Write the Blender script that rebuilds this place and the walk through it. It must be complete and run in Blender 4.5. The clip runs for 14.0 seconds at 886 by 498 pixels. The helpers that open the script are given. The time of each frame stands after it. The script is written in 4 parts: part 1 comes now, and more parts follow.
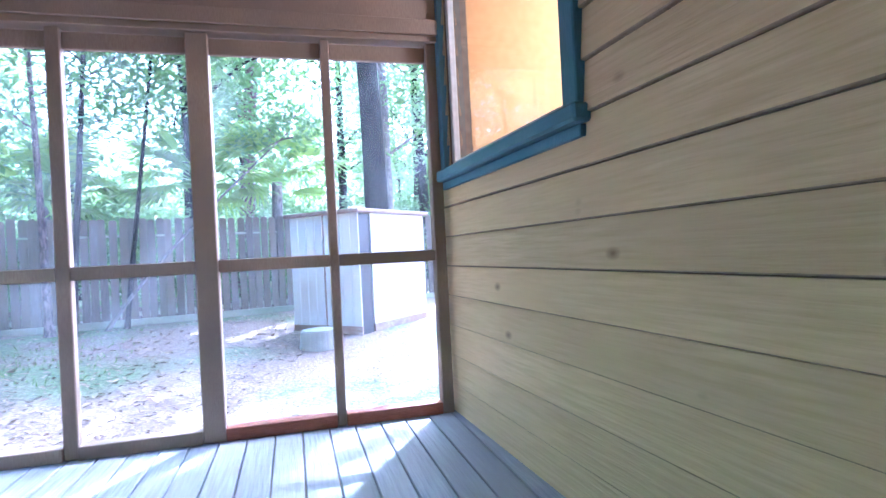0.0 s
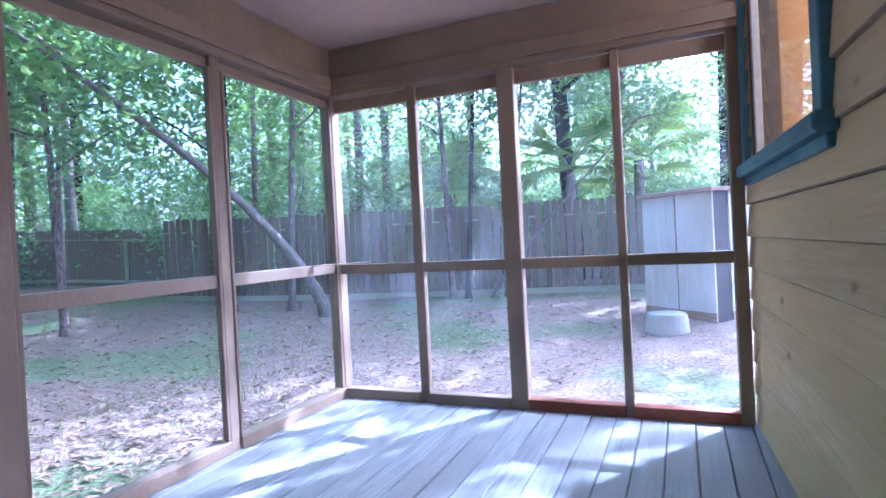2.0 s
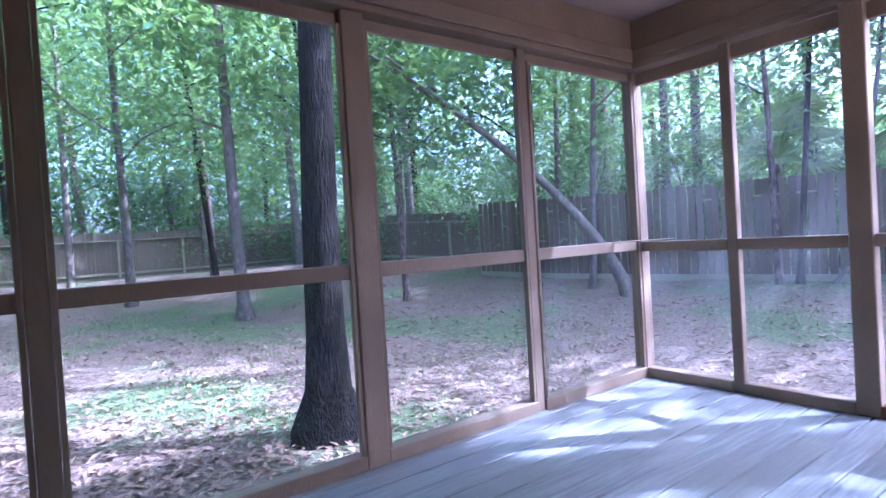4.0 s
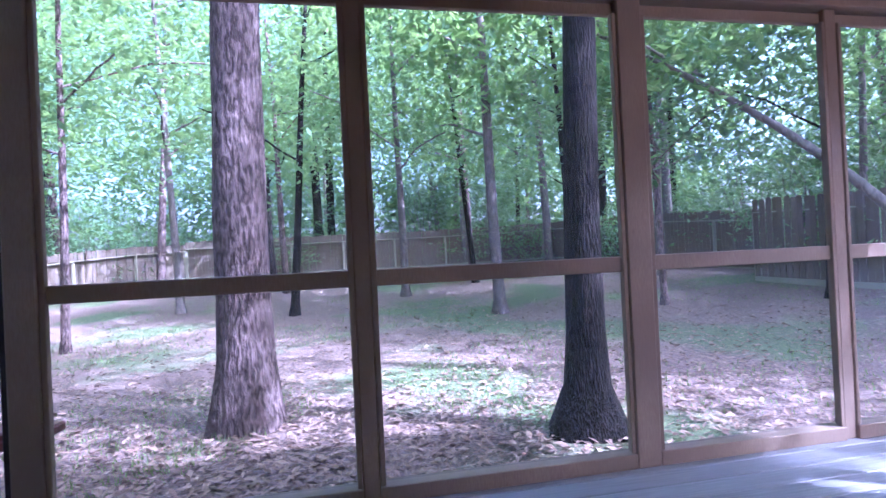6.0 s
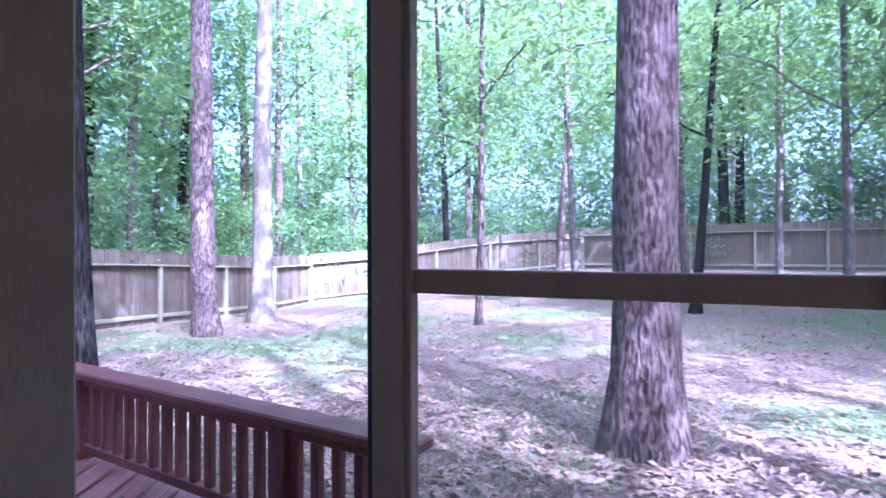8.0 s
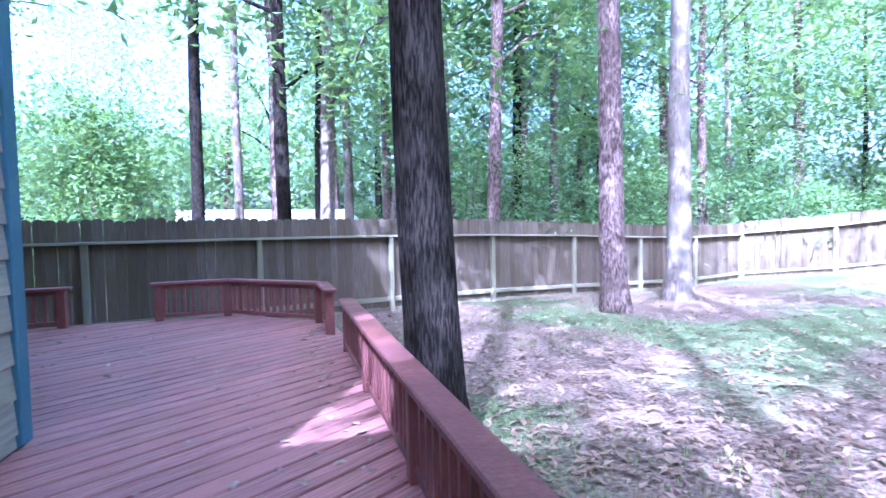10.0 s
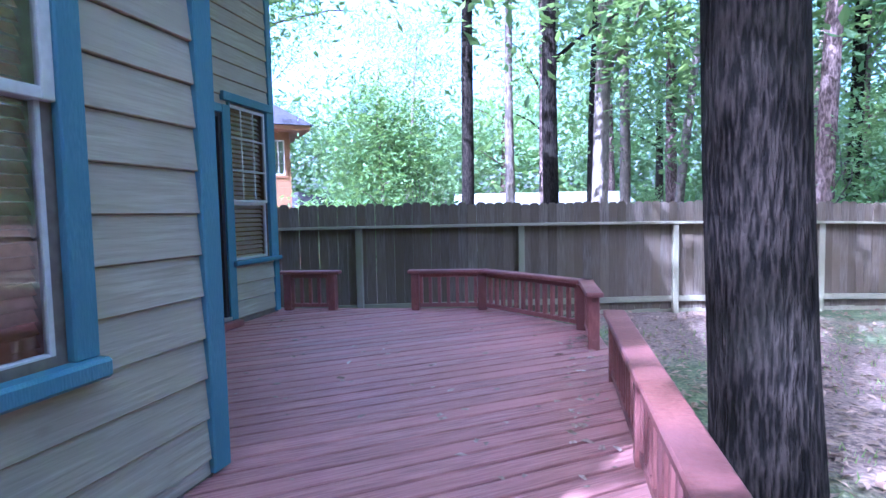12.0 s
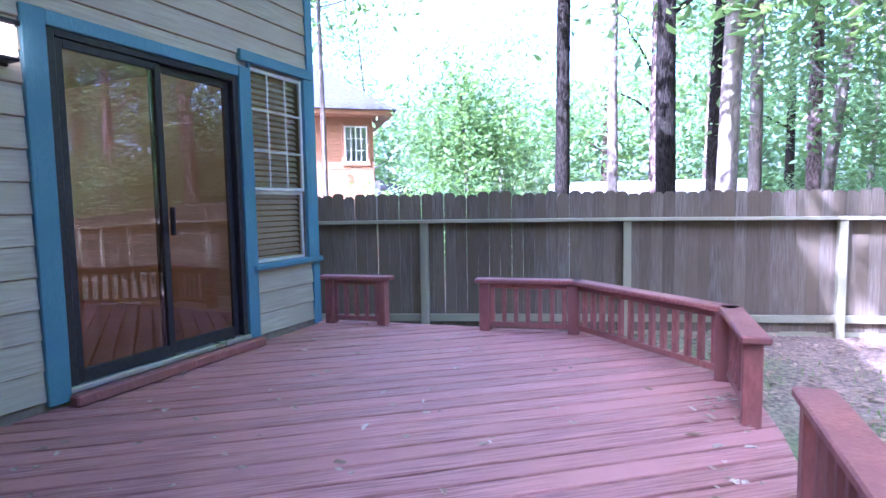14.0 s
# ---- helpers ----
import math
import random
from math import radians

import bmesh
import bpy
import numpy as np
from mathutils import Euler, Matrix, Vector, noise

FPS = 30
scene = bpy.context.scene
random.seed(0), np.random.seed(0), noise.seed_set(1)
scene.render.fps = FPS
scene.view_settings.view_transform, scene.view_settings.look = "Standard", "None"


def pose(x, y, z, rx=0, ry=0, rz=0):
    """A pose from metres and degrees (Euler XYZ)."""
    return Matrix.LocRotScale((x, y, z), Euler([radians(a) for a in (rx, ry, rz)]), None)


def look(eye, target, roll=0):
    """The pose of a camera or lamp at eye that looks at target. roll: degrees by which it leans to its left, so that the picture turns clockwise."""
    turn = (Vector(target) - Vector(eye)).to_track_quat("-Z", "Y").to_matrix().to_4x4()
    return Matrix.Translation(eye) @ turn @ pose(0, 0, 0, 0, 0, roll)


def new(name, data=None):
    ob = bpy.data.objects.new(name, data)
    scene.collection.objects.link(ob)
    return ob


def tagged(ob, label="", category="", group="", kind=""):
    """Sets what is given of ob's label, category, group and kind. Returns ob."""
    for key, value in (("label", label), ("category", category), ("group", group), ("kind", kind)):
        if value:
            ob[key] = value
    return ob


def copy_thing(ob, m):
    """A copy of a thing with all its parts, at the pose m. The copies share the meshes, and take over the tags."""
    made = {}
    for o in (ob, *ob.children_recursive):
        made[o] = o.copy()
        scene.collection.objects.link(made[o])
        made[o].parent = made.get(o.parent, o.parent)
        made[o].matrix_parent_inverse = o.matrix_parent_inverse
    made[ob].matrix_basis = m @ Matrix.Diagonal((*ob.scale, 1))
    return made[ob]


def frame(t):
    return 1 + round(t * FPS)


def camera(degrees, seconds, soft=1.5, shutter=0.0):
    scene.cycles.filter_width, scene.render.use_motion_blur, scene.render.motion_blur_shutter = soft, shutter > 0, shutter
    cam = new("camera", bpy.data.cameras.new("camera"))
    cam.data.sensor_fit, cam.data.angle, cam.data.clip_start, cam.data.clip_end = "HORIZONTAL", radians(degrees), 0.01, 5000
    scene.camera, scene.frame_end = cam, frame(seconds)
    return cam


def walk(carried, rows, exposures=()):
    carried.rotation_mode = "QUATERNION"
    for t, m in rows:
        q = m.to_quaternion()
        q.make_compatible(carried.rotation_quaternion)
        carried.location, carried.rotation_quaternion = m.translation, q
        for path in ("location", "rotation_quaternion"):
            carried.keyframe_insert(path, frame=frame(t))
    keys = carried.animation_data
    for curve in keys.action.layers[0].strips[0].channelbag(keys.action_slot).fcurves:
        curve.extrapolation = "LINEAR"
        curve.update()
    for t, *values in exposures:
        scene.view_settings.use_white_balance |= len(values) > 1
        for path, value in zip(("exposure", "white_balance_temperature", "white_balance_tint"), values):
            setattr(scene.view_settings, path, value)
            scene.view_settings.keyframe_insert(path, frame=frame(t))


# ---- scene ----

cam = camera(77.0, 14.0, shutter=0.15)
walk(cam, [
    (0, look((-0.925, -0.113, 0.969), (-0.404, 1.817, 0.978), -2.9)),
    (0.5, look((-0.624, -0.203, 1.051), (-0.492, 1.793, 1.018), -2.7)),
    (1, look((-0.464, -0.245, 1.089), (-0.762, 1.733, 1.052), -3.1)),
    (1.5, look((-0.395, -0.298, 1.111), (-0.975, 1.616, 1.078), -3.0)),
    (2, look((-0.368, -0.378, 1.12), (-1.155, 1.46, 1.093), -3.0)),
    (2.5, look((-0.353, -0.417, 1.097), (-1.401, 1.286, 1.082), -2.9)),
    (3, look((-0.317, -0.412, 1.098), (-1.588, 1.132, 1.078), -2.9)),
    (3.2, look((-0.316, -0.418, 1.119), (-1.66, 1.063, 1.087), -3.1)),
    (5.3, look((-0.302, -0.507, 1.054), (-2.187, 0.163, 1.059), -3.0)),
    (5.5, look((-0.302, -0.525, 1.057), (-2.21, 0.074, 1.064), -3.0)),
    (6, look((-0.317, -0.569, 1.056), (-2.277, -0.17, 1.069), -2.7)),
    (6.5, look((-0.415, -0.618, 1.048), (-2.411, -0.495, 1.068), -2.4)),
    (7, look((-0.686, -0.675, 1.039), (-2.681, -0.818, 1.055), -2.3)),
    (7.5, look((-0.997, -0.715, 1.072), (-2.933, -1.215, 1.054), -2.4)),
    (8, look((-1.268, -0.788, 1.054), (-3.045, -1.707, 1.061), -0.2)),
    (8.5, look((-1.559, -0.954, 1.039), (-3.134, -2.186, 1.019), -0.0)),
    (9, look((-1.902, -1.194, 1.054), (-3.24, -2.68, 1.007), -0.6)),
    (11.3, look((-2.509, -2.252, 1.09), (-2.485, -4.248, 0.972), -1.5)),
    (11.5, look((-2.54, -2.393, 1.097), (-2.448, -4.388, 0.977), -1.5)),
    (12, look((-2.568, -2.768, 1.099), (-2.334, -4.75, 0.969), -1.2)),
    (12.5, look((-2.598, -3.166, 1.091), (-2.303, -5.139, 0.955), -1.2)),
    (13, look((-2.641, -3.568, 1.102), (-2.252, -5.525, 0.959), -1.2)),
    (13.5, look((-2.588, -3.95, 1.1), (-2.125, -5.89, 0.953), -1.0)),
    (14, look((-2.546, -4.29, 1.112), (-1.977, -6.2, 0.952), -1.0)),
], exposures=[(0.0, 4.4, 4050, 22), (1.5, 4.0, 4070, 24), (3.0, 3.45, 4080, 26), (5.5, 3.42, 4250, 38), (7.5, 3.45, 4220, 44), (9.0, 3.6, 4200, 36), (11.3, 3.05, 4170, 33), (14.0, 3.95, 4400, 40)])

# ---- world and sun ----
SUN = Vector((0.38, 0.60, 0.70)).normalized()
world = bpy.data.worlds.new("sky")
scene.world = world
world.use_nodes = True
wn = world.node_tree.nodes
sky = wn.new("ShaderNodeTexSky")
sky.sky_type = 'NISHITA'
sky.sun_disc = False
sky.sun_elevation = math.asin(SUN.z)
sky.sun_rotation = math.atan2(SUN.x, SUN.y)
sky.dust_density = 7.0
sky.ozone_density = 0.4
wn["Background"].inputs[1].default_value = 0.15
world.node_tree.links.new(sky.outputs[0], wn["Background"].inputs[0])
sun = new("sun", bpy.data.lights.new("sun", 'SUN'))
sun.data.energy = 3.6
sun.data.angle = radians(0.6)
sun.data.color = (1.0, 0.93, 0.82)
sun.matrix_world = look(SUN * 40, (0, 0, 0))


# ---- materials ----
def ramp(nt, src, a, b, lo=0.35, hi=0.65):
    r = nt.nodes.new("ShaderNodeValToRGB")
    r.color_ramp.elements[0].position, r.color_ramp.elements[0].color = lo, (*a, 1)
    r.color_ramp.elements[1].position, r.color_ramp.elements[1].color = hi, (*b, 1)
    nt.links.new(src, r.inputs[0])
    return r.outputs[0]


def blend(nt, fac, a, b, mode='MIX'):
    m = nt.nodes.new("ShaderNodeMix")
    m.data_type, m.blend_type = 'RGBA', mode
    for k, v in ((0, fac), (6, a), (7, b)):
        if isinstance(v, (int, float)):
            m.inputs[k].default_value = v
        elif isinstance(v, tuple):
            m.inputs[k].default_value = (*v, 1)
        else:
            nt.links.new(v, m.inputs[k])
    return m.outputs[2]


def grain(nt, scale, stretch, detail=4, offset=True):
    """Noise in the thing's own metres, drawn out along its grain."""
    tc = nt.nodes.new("ShaderNodeTexCoord")
    mp = nt.nodes.new("ShaderNodeMapping")
    mp.inputs["Scale"].default_value = stretch
    nt.links.new(tc.outputs["Object"], mp.inputs[0])
    if offset:
        oi = nt.nodes.new("ShaderNodeObjectInfo")
        mul = nt.nodes.new("ShaderNodeMath")
        mul.operation = 'MULTIPLY'
        mul.inputs[1].default_value = 37.0
        nt.links.new(oi.outputs["Random"], mul.inputs[0])
        nt.links.new(mul.outputs[0], mp.inputs["Location"])
    n = nt.nodes.new("ShaderNodeTexNoise")
    n.inputs["Scale"].default_value, n.inputs["Detail"].default_value = scale, detail
    nt.links.new(mp.outputs[0], n.inputs["Vector"])
    return n.outputs["Fac"]


def paint(name, a, b, rough=0.6, fine=40, stretch=(1, 1, 1), coarse=2.0, stain=None, bump=0.15, vary=0.15, knots=None, metal=0.0, spread=(0.35, 0.65), tight=(0.35, 0.65), dist=0.01, gloss=0.25):
    m = bpy.data.materials.new(name)
    m.use_nodes = True
    nt = m.node_tree
    bs = nt.nodes["Principled BSDF"]
    g = grain(nt, fine, stretch)
    col = ramp(nt, g, a, b, *tight)
    big = grain(nt, coarse, (1, 1, 1), 5)
    if stain:
        col = blend(nt, ramp(nt, big, (0, 0, 0), (1, 1, 1), *spread), col, stain)
    if vary:
        oi = nt.nodes.new("ShaderNodeObjectInfo")
        v = ramp(nt, oi.outputs["Random"], (1 - vary,) * 3, (1, 1, 1), 0, 1)
        col = blend(nt, 1.0, col, v, 'MULTIPLY')
    if knots:
        tc = nt.nodes.new("ShaderNodeTexCoord")
        mp = nt.nodes.new("ShaderNodeMapping")
        mp.inputs["Scale"].default_value = (2.6, 2.6, 5.0)
        nt.links.new(tc.outputs["Object"], mp.inputs[0])
        vo = nt.nodes.new("ShaderNodeTexVoronoi")
        vo.inputs["Scale"].default_value = 1.0
        nt.links.new(mp.outputs[0], vo.inputs["Vector"])
        k = ramp(nt, vo.outputs["Distance"], (0.85,) * 3, (0,) * 3, 0.015, 0.12)
        col = blend(nt, k, col, knots)
    nt.links.new(col, bs.inputs["Base Color"])
    bs.inputs["Metallic"].default_value = metal
    bs.inputs["Specular IOR Level"].default_value = gloss
    rr = ramp(nt, big, (rough - 0.1,) * 3, (min(1, rough + 0.1),) * 3)
    nt.links.new(rr, bs.inputs["Roughness"])
    if bump:
        bp = nt.nodes.new("ShaderNodeBump")
        bp.inputs["Strength"].default_value, bp.inputs["Distance"].default_value = bump, dist
        nt.links.new(g, bp.inputs["Height"])
        nt.links.new(bp.outputs[0], bs.inputs["Normal"])
    return m


SIDING = paint("tan_siding_paint", (0.62, 0.45, 0.225), (0.74, 0.56, 0.30), 0.6, 6, (0.6, 8, 10), 1.5, (0.66, 0.49, 0.26), 0.4, 0.17, knots=(0.17, 0.10, 0.055))
SIDING_OUT = paint("grey_tan_siding_paint", (0.33, 0.295, 0.23), (0.46, 0.42, 0.335), 0.6, 6, (0.6, 8, 10), 1.5, (0.35, 0.31, 0.24), 0.5, 0.12, knots=(0.24, 0.20, 0.15))
TRIM = paint("tan_trim_paint", (0.30, 0.215, 0.15), (0.36, 0.27, 0.19), 0.55, 30, (6, 6, 1), 2, (0.26, 0.19, 0.135), 0.2)
CEIL = paint("ceiling_paint", (0.46, 0.36, 0.29), (0.50, 0.40, 0.33), 0.8, 30, (1, 1, 1), 0.8, (0.43, 0.33, 0.27), 0.05)
BLUE = paint("blue_trim_paint", (0.085, 0.19, 0.26), (0.125, 0.25, 0.325), 0.5, 30, (6, 6, 1), 3, (0.09, 0.20, 0.27), 0.25)
REDWOOD = paint("red_deck_stain", (0.27, 0.12, 0.11), (0.48, 0.235, 0.215), 0.55, 10, (0.4, 9, 9), 1.2, (0.46, 0.225, 0.205), 0.8, 0.2, tight=(0.34, 0.62), spread=(0.45, 0.7))
RAILRED = paint("red_rail_stain", (0.23, 0.08, 0.066), (0.33, 0.13, 0.11), 0.5, 9, (6, 6, 2), 2.0, (0.2, 0.085, 0.08), 0.4)
REDSILL = paint("red_brown_sill", (0.22, 0.07, 0.04), (0.30, 0.11, 0.06), 0.5, 30, (1, 8, 8), 2, None, 0.2)
PORCHFLOOR = paint("weathered_grey_floor_paint", (0.23, 0.23, 0.245), (0.36, 0.355, 0.365), 0.5, 7, (9, 0.5, 9), 1.3, (0.29, 0.28, 0.275), 0.35, 0.14)
FENCEWOOD = paint("weathered_fence_board", (0.13, 0.105, 0.08), (0.22, 0.185, 0.15), 0.85, 7, (9, 9, 0.6), 0.9, (0.16, 0.125, 0.085), 0.4, 0.35, gloss=0.04)
FENCEPOST = paint("pale_fence_rail", (0.30, 0.27, 0.19), (0.38, 0.35, 0.26), 0.8, 18, (8, 8, 1), 1.2, (0.27, 0.26, 0.17), 0.3, gloss=0.04)
BLACKMETAL = paint("dark_bronze_frame", (0.018, 0.017, 0.02), (0.03, 0.028, 0.032), 0.4, 40, (1, 1, 1), 3, None, 0.02, 0.0)
WHITE = paint("white_vinyl", (0.46, 0.46, 0.45), (0.54, 0.54, 0.53), 0.45, 30, (1, 1, 1), 2, None, 0.03, 0.0)
SILVER = paint("aluminium_track", (0.45, 0.45, 0.46), (0.55, 0.55, 0.56), 0.35, 60, (1, 20, 1), 3, None, 0.05, 0.0, metal=0.8)
BLINDMAT = paint("blind_slat", (0.30, 0.17, 0.11), (0.36, 0.21, 0.14), 0.5, 30, (1, 1, 1), 2, None, 0.03, 0.1)
BLINDPALE = paint("pale_blind_slat", (0.70, 0.69, 0.67), (0.78, 0.77, 0.75), 0.5, 30, (1, 1, 1), 2, None, 0.03, 0.1)
ORANGEWALL = paint("ochre_interior_wall", (0.62, 0.36, 0.13), (0.66, 0.40, 0.16), 0.8, 20, (1, 1, 1), 1, None, 0.03, 0)
ROOMFLOOR = paint("brown_interior_floor", (0.16, 0.09, 0.055), (0.22, 0.13, 0.08), 0.5, 8, (1, 6, 1), 1, None, 0.05, 0)
SHEDMAT = paint("white_shed_panel", (0.58, 0.58, 0.60), (0.66, 0.66, 0.67), 0.6, 14, (3, 3, 1), 1.0, (0.5, 0.46, 0.42), 0.1)
SHEDBASE = paint("rusty_shed_base", (0.30, 0.22, 0.17), (0.48, 0.42, 0.38), 0.7, 14, (1, 1, 3), 2, (0.25, 0.15, 0.10), 0.1)
SHEDRUST_SHADE = paint("shed_roof_edge", (0.22, 0.14, 0.11), (0.3, 0.2, 0.16), 0.6, 14, (1, 1, 1), 2, None, 0.1)
SHINGLE = paint("grey_shingles", (0.03, 0.03, 0.036), (0.055, 0.055, 0.065), 0.9, 9, (1, 4, 1), 1.0, None, 0.4, 0.1, gloss=0.04)
ORANGESIDE = paint("orange_cedar_siding", (0.21, 0.11, 0.055), (0.27, 0.145, 0.075), 0.6, 14, (1, 8, 8), 1.0, None, 0.2)
PALEROOF = paint("pale_metal_roof", (0.55, 0.57, 0.6), (0.68, 0.7, 0.72), 0.4, 6, (1, 12, 1), 1.0, None, 0.1)
CONCRETE = paint("concrete", (0.36, 0.35, 0.33), (0.46, 0.45, 0.42), 0.85, 30, (1, 1, 1), 2.0, (0.3, 0.29, 0.26), 0.3)
BARKPINE = paint("pine_bark", (0.085, 0.06, 0.053), (0.225, 0.165, 0.145), 0.9, 13, (2.2, 2.2, 0.7), 3.0, (0.13, 0.095, 0.085), 1.0, 0.2, spread=(0.5, 0.75), tight=(0.42, 0.58), dist=0.06, gloss=0.04)
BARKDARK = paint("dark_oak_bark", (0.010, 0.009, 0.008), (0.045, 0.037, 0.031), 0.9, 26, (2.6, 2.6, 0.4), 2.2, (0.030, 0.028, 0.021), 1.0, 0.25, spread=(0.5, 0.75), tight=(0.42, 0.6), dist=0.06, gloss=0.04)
BARKPALE = paint("pale_bark", (0.12, 0.095, 0.08), (0.32, 0.27, 0.235), 0.9, 12, (2, 2, 0.6), 3.0, (0.16, 0.14, 0.12), 0.7, 0.3, gloss=0.04)
DEADLEAF = paint("dry_leaf", (0.40, 0.31, 0.24), (0.68, 0.60, 0.52), 0.7, 30, (1, 1, 1), 6, (0.3, 0.2, 0.14), 0.1, 0.35)
# Dark lower lip on each board paints the shadow line under the laps.
EDGESHADE = paint("worn_dirty_board_edge", (0.28, 0.21, 0.14), (0.38, 0.29, 0.19), 0.85, 30, (1, 1, 1), 2, None, 0.2, 0)
# Wall body coloured dark to deepen the shade in the board gaps.
SHEATHING = paint("dark_sheathing", (0.14, 0.115, 0.09), (0.19, 0.16, 0.125), 0.9, 20, (1, 1, 1), 2, None, 0.1, 0)
ROOMLAMP = bpy.data.materials.new("lit_lamp_glass")
ROOMLAMP.use_nodes = True
ROOMLAMP.node_tree.nodes["Principled BSDF"].inputs["Emission Color"].default_value = (1.0, 0.72, 0.40, 1)
ROOMLAMP.node_tree.nodes["Principled BSDF"].inputs["Emission Strength"].default_value = 0.7


def leaf_material(name, a, b, c, thru=0.45):
    m = bpy.data.materials.new(name)
    m.use_nodes = True
    nt = m.node_tree
    bs = nt.nodes["Principled BSDF"]
    geo = nt.nodes.new("ShaderNodeNewGeometry")
    col = ramp(nt, geo.outputs["Random Per Island"], a, b, 0, 1)
    oi = nt.nodes.new("ShaderNodeObjectInfo")
    col = blend(nt, ramp(nt, oi.outputs["Random"], (0,) * 3, (0.7,) * 3, 0, 1), col, c)
    nt.links.new(col, bs.inputs["Base Color"])
    bs.inputs["Roughness"].default_value = 0.55
    bs.inputs["Specular IOR Level"].default_value = 0.3
    tr = nt.nodes.new("ShaderNodeBsdfTranslucent")
    nt.links.new(blend(nt, 0.5, col, (0.32, 0.42, 0.06)), tr.inputs[0])
    mx = nt.nodes.new("ShaderNodeMixShader")
    mx.inputs[0].default_value = thru
    out = nt.nodes["Material Output"]
    nt.links.new(bs.outputs[0], mx.inputs[1])
    nt.links.new(tr.outputs[0], mx.inputs[2])
    nt.links.new(mx.outputs[0], out.inputs[0])
    return m


LEAF = leaf_material("broadleaf", (0.09, 0.17, 0.08), (0.19, 0.32, 0.11), (0.12, 0.22, 0.12))
LEAFBLUE = leaf_material("shaded_foliage", (0.08, 0.15, 0.10), (0.15, 0.26, 0.13), (0.18, 0.29, 0.10))
PALMLEAF = leaf_material("palm_frond_green", (0.20, 0.31, 0.07), (0.34, 0.46, 0.13), (0.27, 0.4, 0.11), 0.5)
GRASS = leaf_material("grass_blade", (0.13, 0.2, 0.06), (0.24, 0.32, 0.10), (0.2, 0.27, 0.1), 0.3)
LITTER = leaf_material("litter_leaf", (0.13, 0.078, 0.052), (0.38, 0.27, 0.2), (0.25, 0.15, 0.1), 0.05)


def glass_material(name, tint, rough=0.0, ior=1.9):
    """A thin pane: clear, with a real reflection by Fresnel."""
    m = bpy.data.materials.new(name)
    m.use_nodes = True
    nt = m.node_tree
    nt.nodes.remove(nt.nodes["Principled BSDF"])
    tr = nt.nodes.new("ShaderNodeBsdfTransparent")
    tr.inputs[0].default_value = (*tint, 1)
    gl = nt.nodes.new("ShaderNodeBsdfGlossy")
    gl.inputs["Roughness"].default_value = rough
    fr = nt.nodes.new("ShaderNodeFresnel")
    fr.inputs[0].default_value = ior
    mx = nt.nodes.new("ShaderNodeMixShader")
    nt.links.new(fr.outputs[0], mx.inputs[0])
    nt.links.new(tr.outputs[0], mx.inputs[1])
    nt.links.new(gl.outputs[0], mx.inputs[2])
    nt.links.new(mx.outputs[0], nt.nodes["Material Output"].inputs[0])
    return m


GLASS = glass_material("window_glass", (0.88, 0.9, 0.88))
GLASSDARK = glass_material("door_glass", (0.72, 0.70, 0.64), 0.0, 2.1)


def screen_material():
    m = bpy.data.materials.new("insect_screen")
    m.use_nodes = True
    nt = m.node_tree
    bs = nt.nodes["Principled BSDF"]
    bs.inputs["Base Color"].default_value = (0.10, 0.10, 0.11, 1)
    bs.inputs["Roughness"].default_value = 0.6
    gl = nt.nodes.new("ShaderNodeBsdfTranslucent")
    gl.inputs[0].default_value = (0.34, 0.345, 0.36, 1)
    wires = nt.nodes.new("ShaderNodeMixShader")
    wires.inputs[0].default_value = 0.3
    nt.links.new(bs.outputs[0], wires.inputs[1])
    nt.links.new(gl.outputs[0], wires.inputs[2])
    tr = nt.nodes.new("ShaderNodeBsdfTransparent")
    mx = nt.nodes.new("ShaderNodeMixShader")
    mx.inputs[0].default_value = 0.21
    nt.links.new(tr.outputs[0], mx.inputs[1])
    nt.links.new(wires.outputs[0], mx.inputs[2])
    nt.links.new(mx.outputs[0], nt.nodes["Material Output"].inputs[0])
    return m


SCREEN = screen_material()


def ground_material():
    m = bpy.data.materials.new("leaf_litter_ground")
    m.use_nodes = True
    nt = m.node_tree
    bs = nt.nodes["Principled BSDF"]
    fine = grain(nt, 26, (1, 1, 1), 6, False)
    litter = ramp(nt, fine, (0.085, 0.055, 0.042), (0.30, 0.205, 0.155), 0.38, 0.64)
    mid = grain(nt, 5, (1, 1, 1), 4, False)
    soil = blend(nt, ramp(nt, mid, (0,) * 3, (0.7,) * 3, 0.4, 0.7), litter, (0.17, 0.12, 0.092))
    big = grain(nt, 0.33, (1, 1, 1), 5, False)
    green = ramp(nt, fine, (0.045, 0.075, 0.025), (0.15, 0.2, 0.07), 0.36, 0.66)
    col = blend(nt, ramp(nt, big, (0,) * 3, (0.85,) * 3, 0.5, 0.6), soil, green)
    nt.links.new(col, bs.inputs["Base Color"])
    bs.inputs["Roughness"].default_value = 0.95
    bp = nt.nodes.new("ShaderNodeBump")
    bp.inputs["Strength"].default_value, bp.inputs["Distance"].default_value = 0.8, 0.03
    nt.links.new(fine, bp.inputs["Height"])
    nt.links.new(bp.outputs[0], bs.inputs["Normal"])
    return m


GROUND = ground_material()


# ---- builders ----
def thing(name, label, category, group="", kind="", m=None):
    e = new(name)
    e.empty_display_size = 0.1
    e.matrix_basis = m or Matrix()
    return tagged(e, label, category, group, kind)


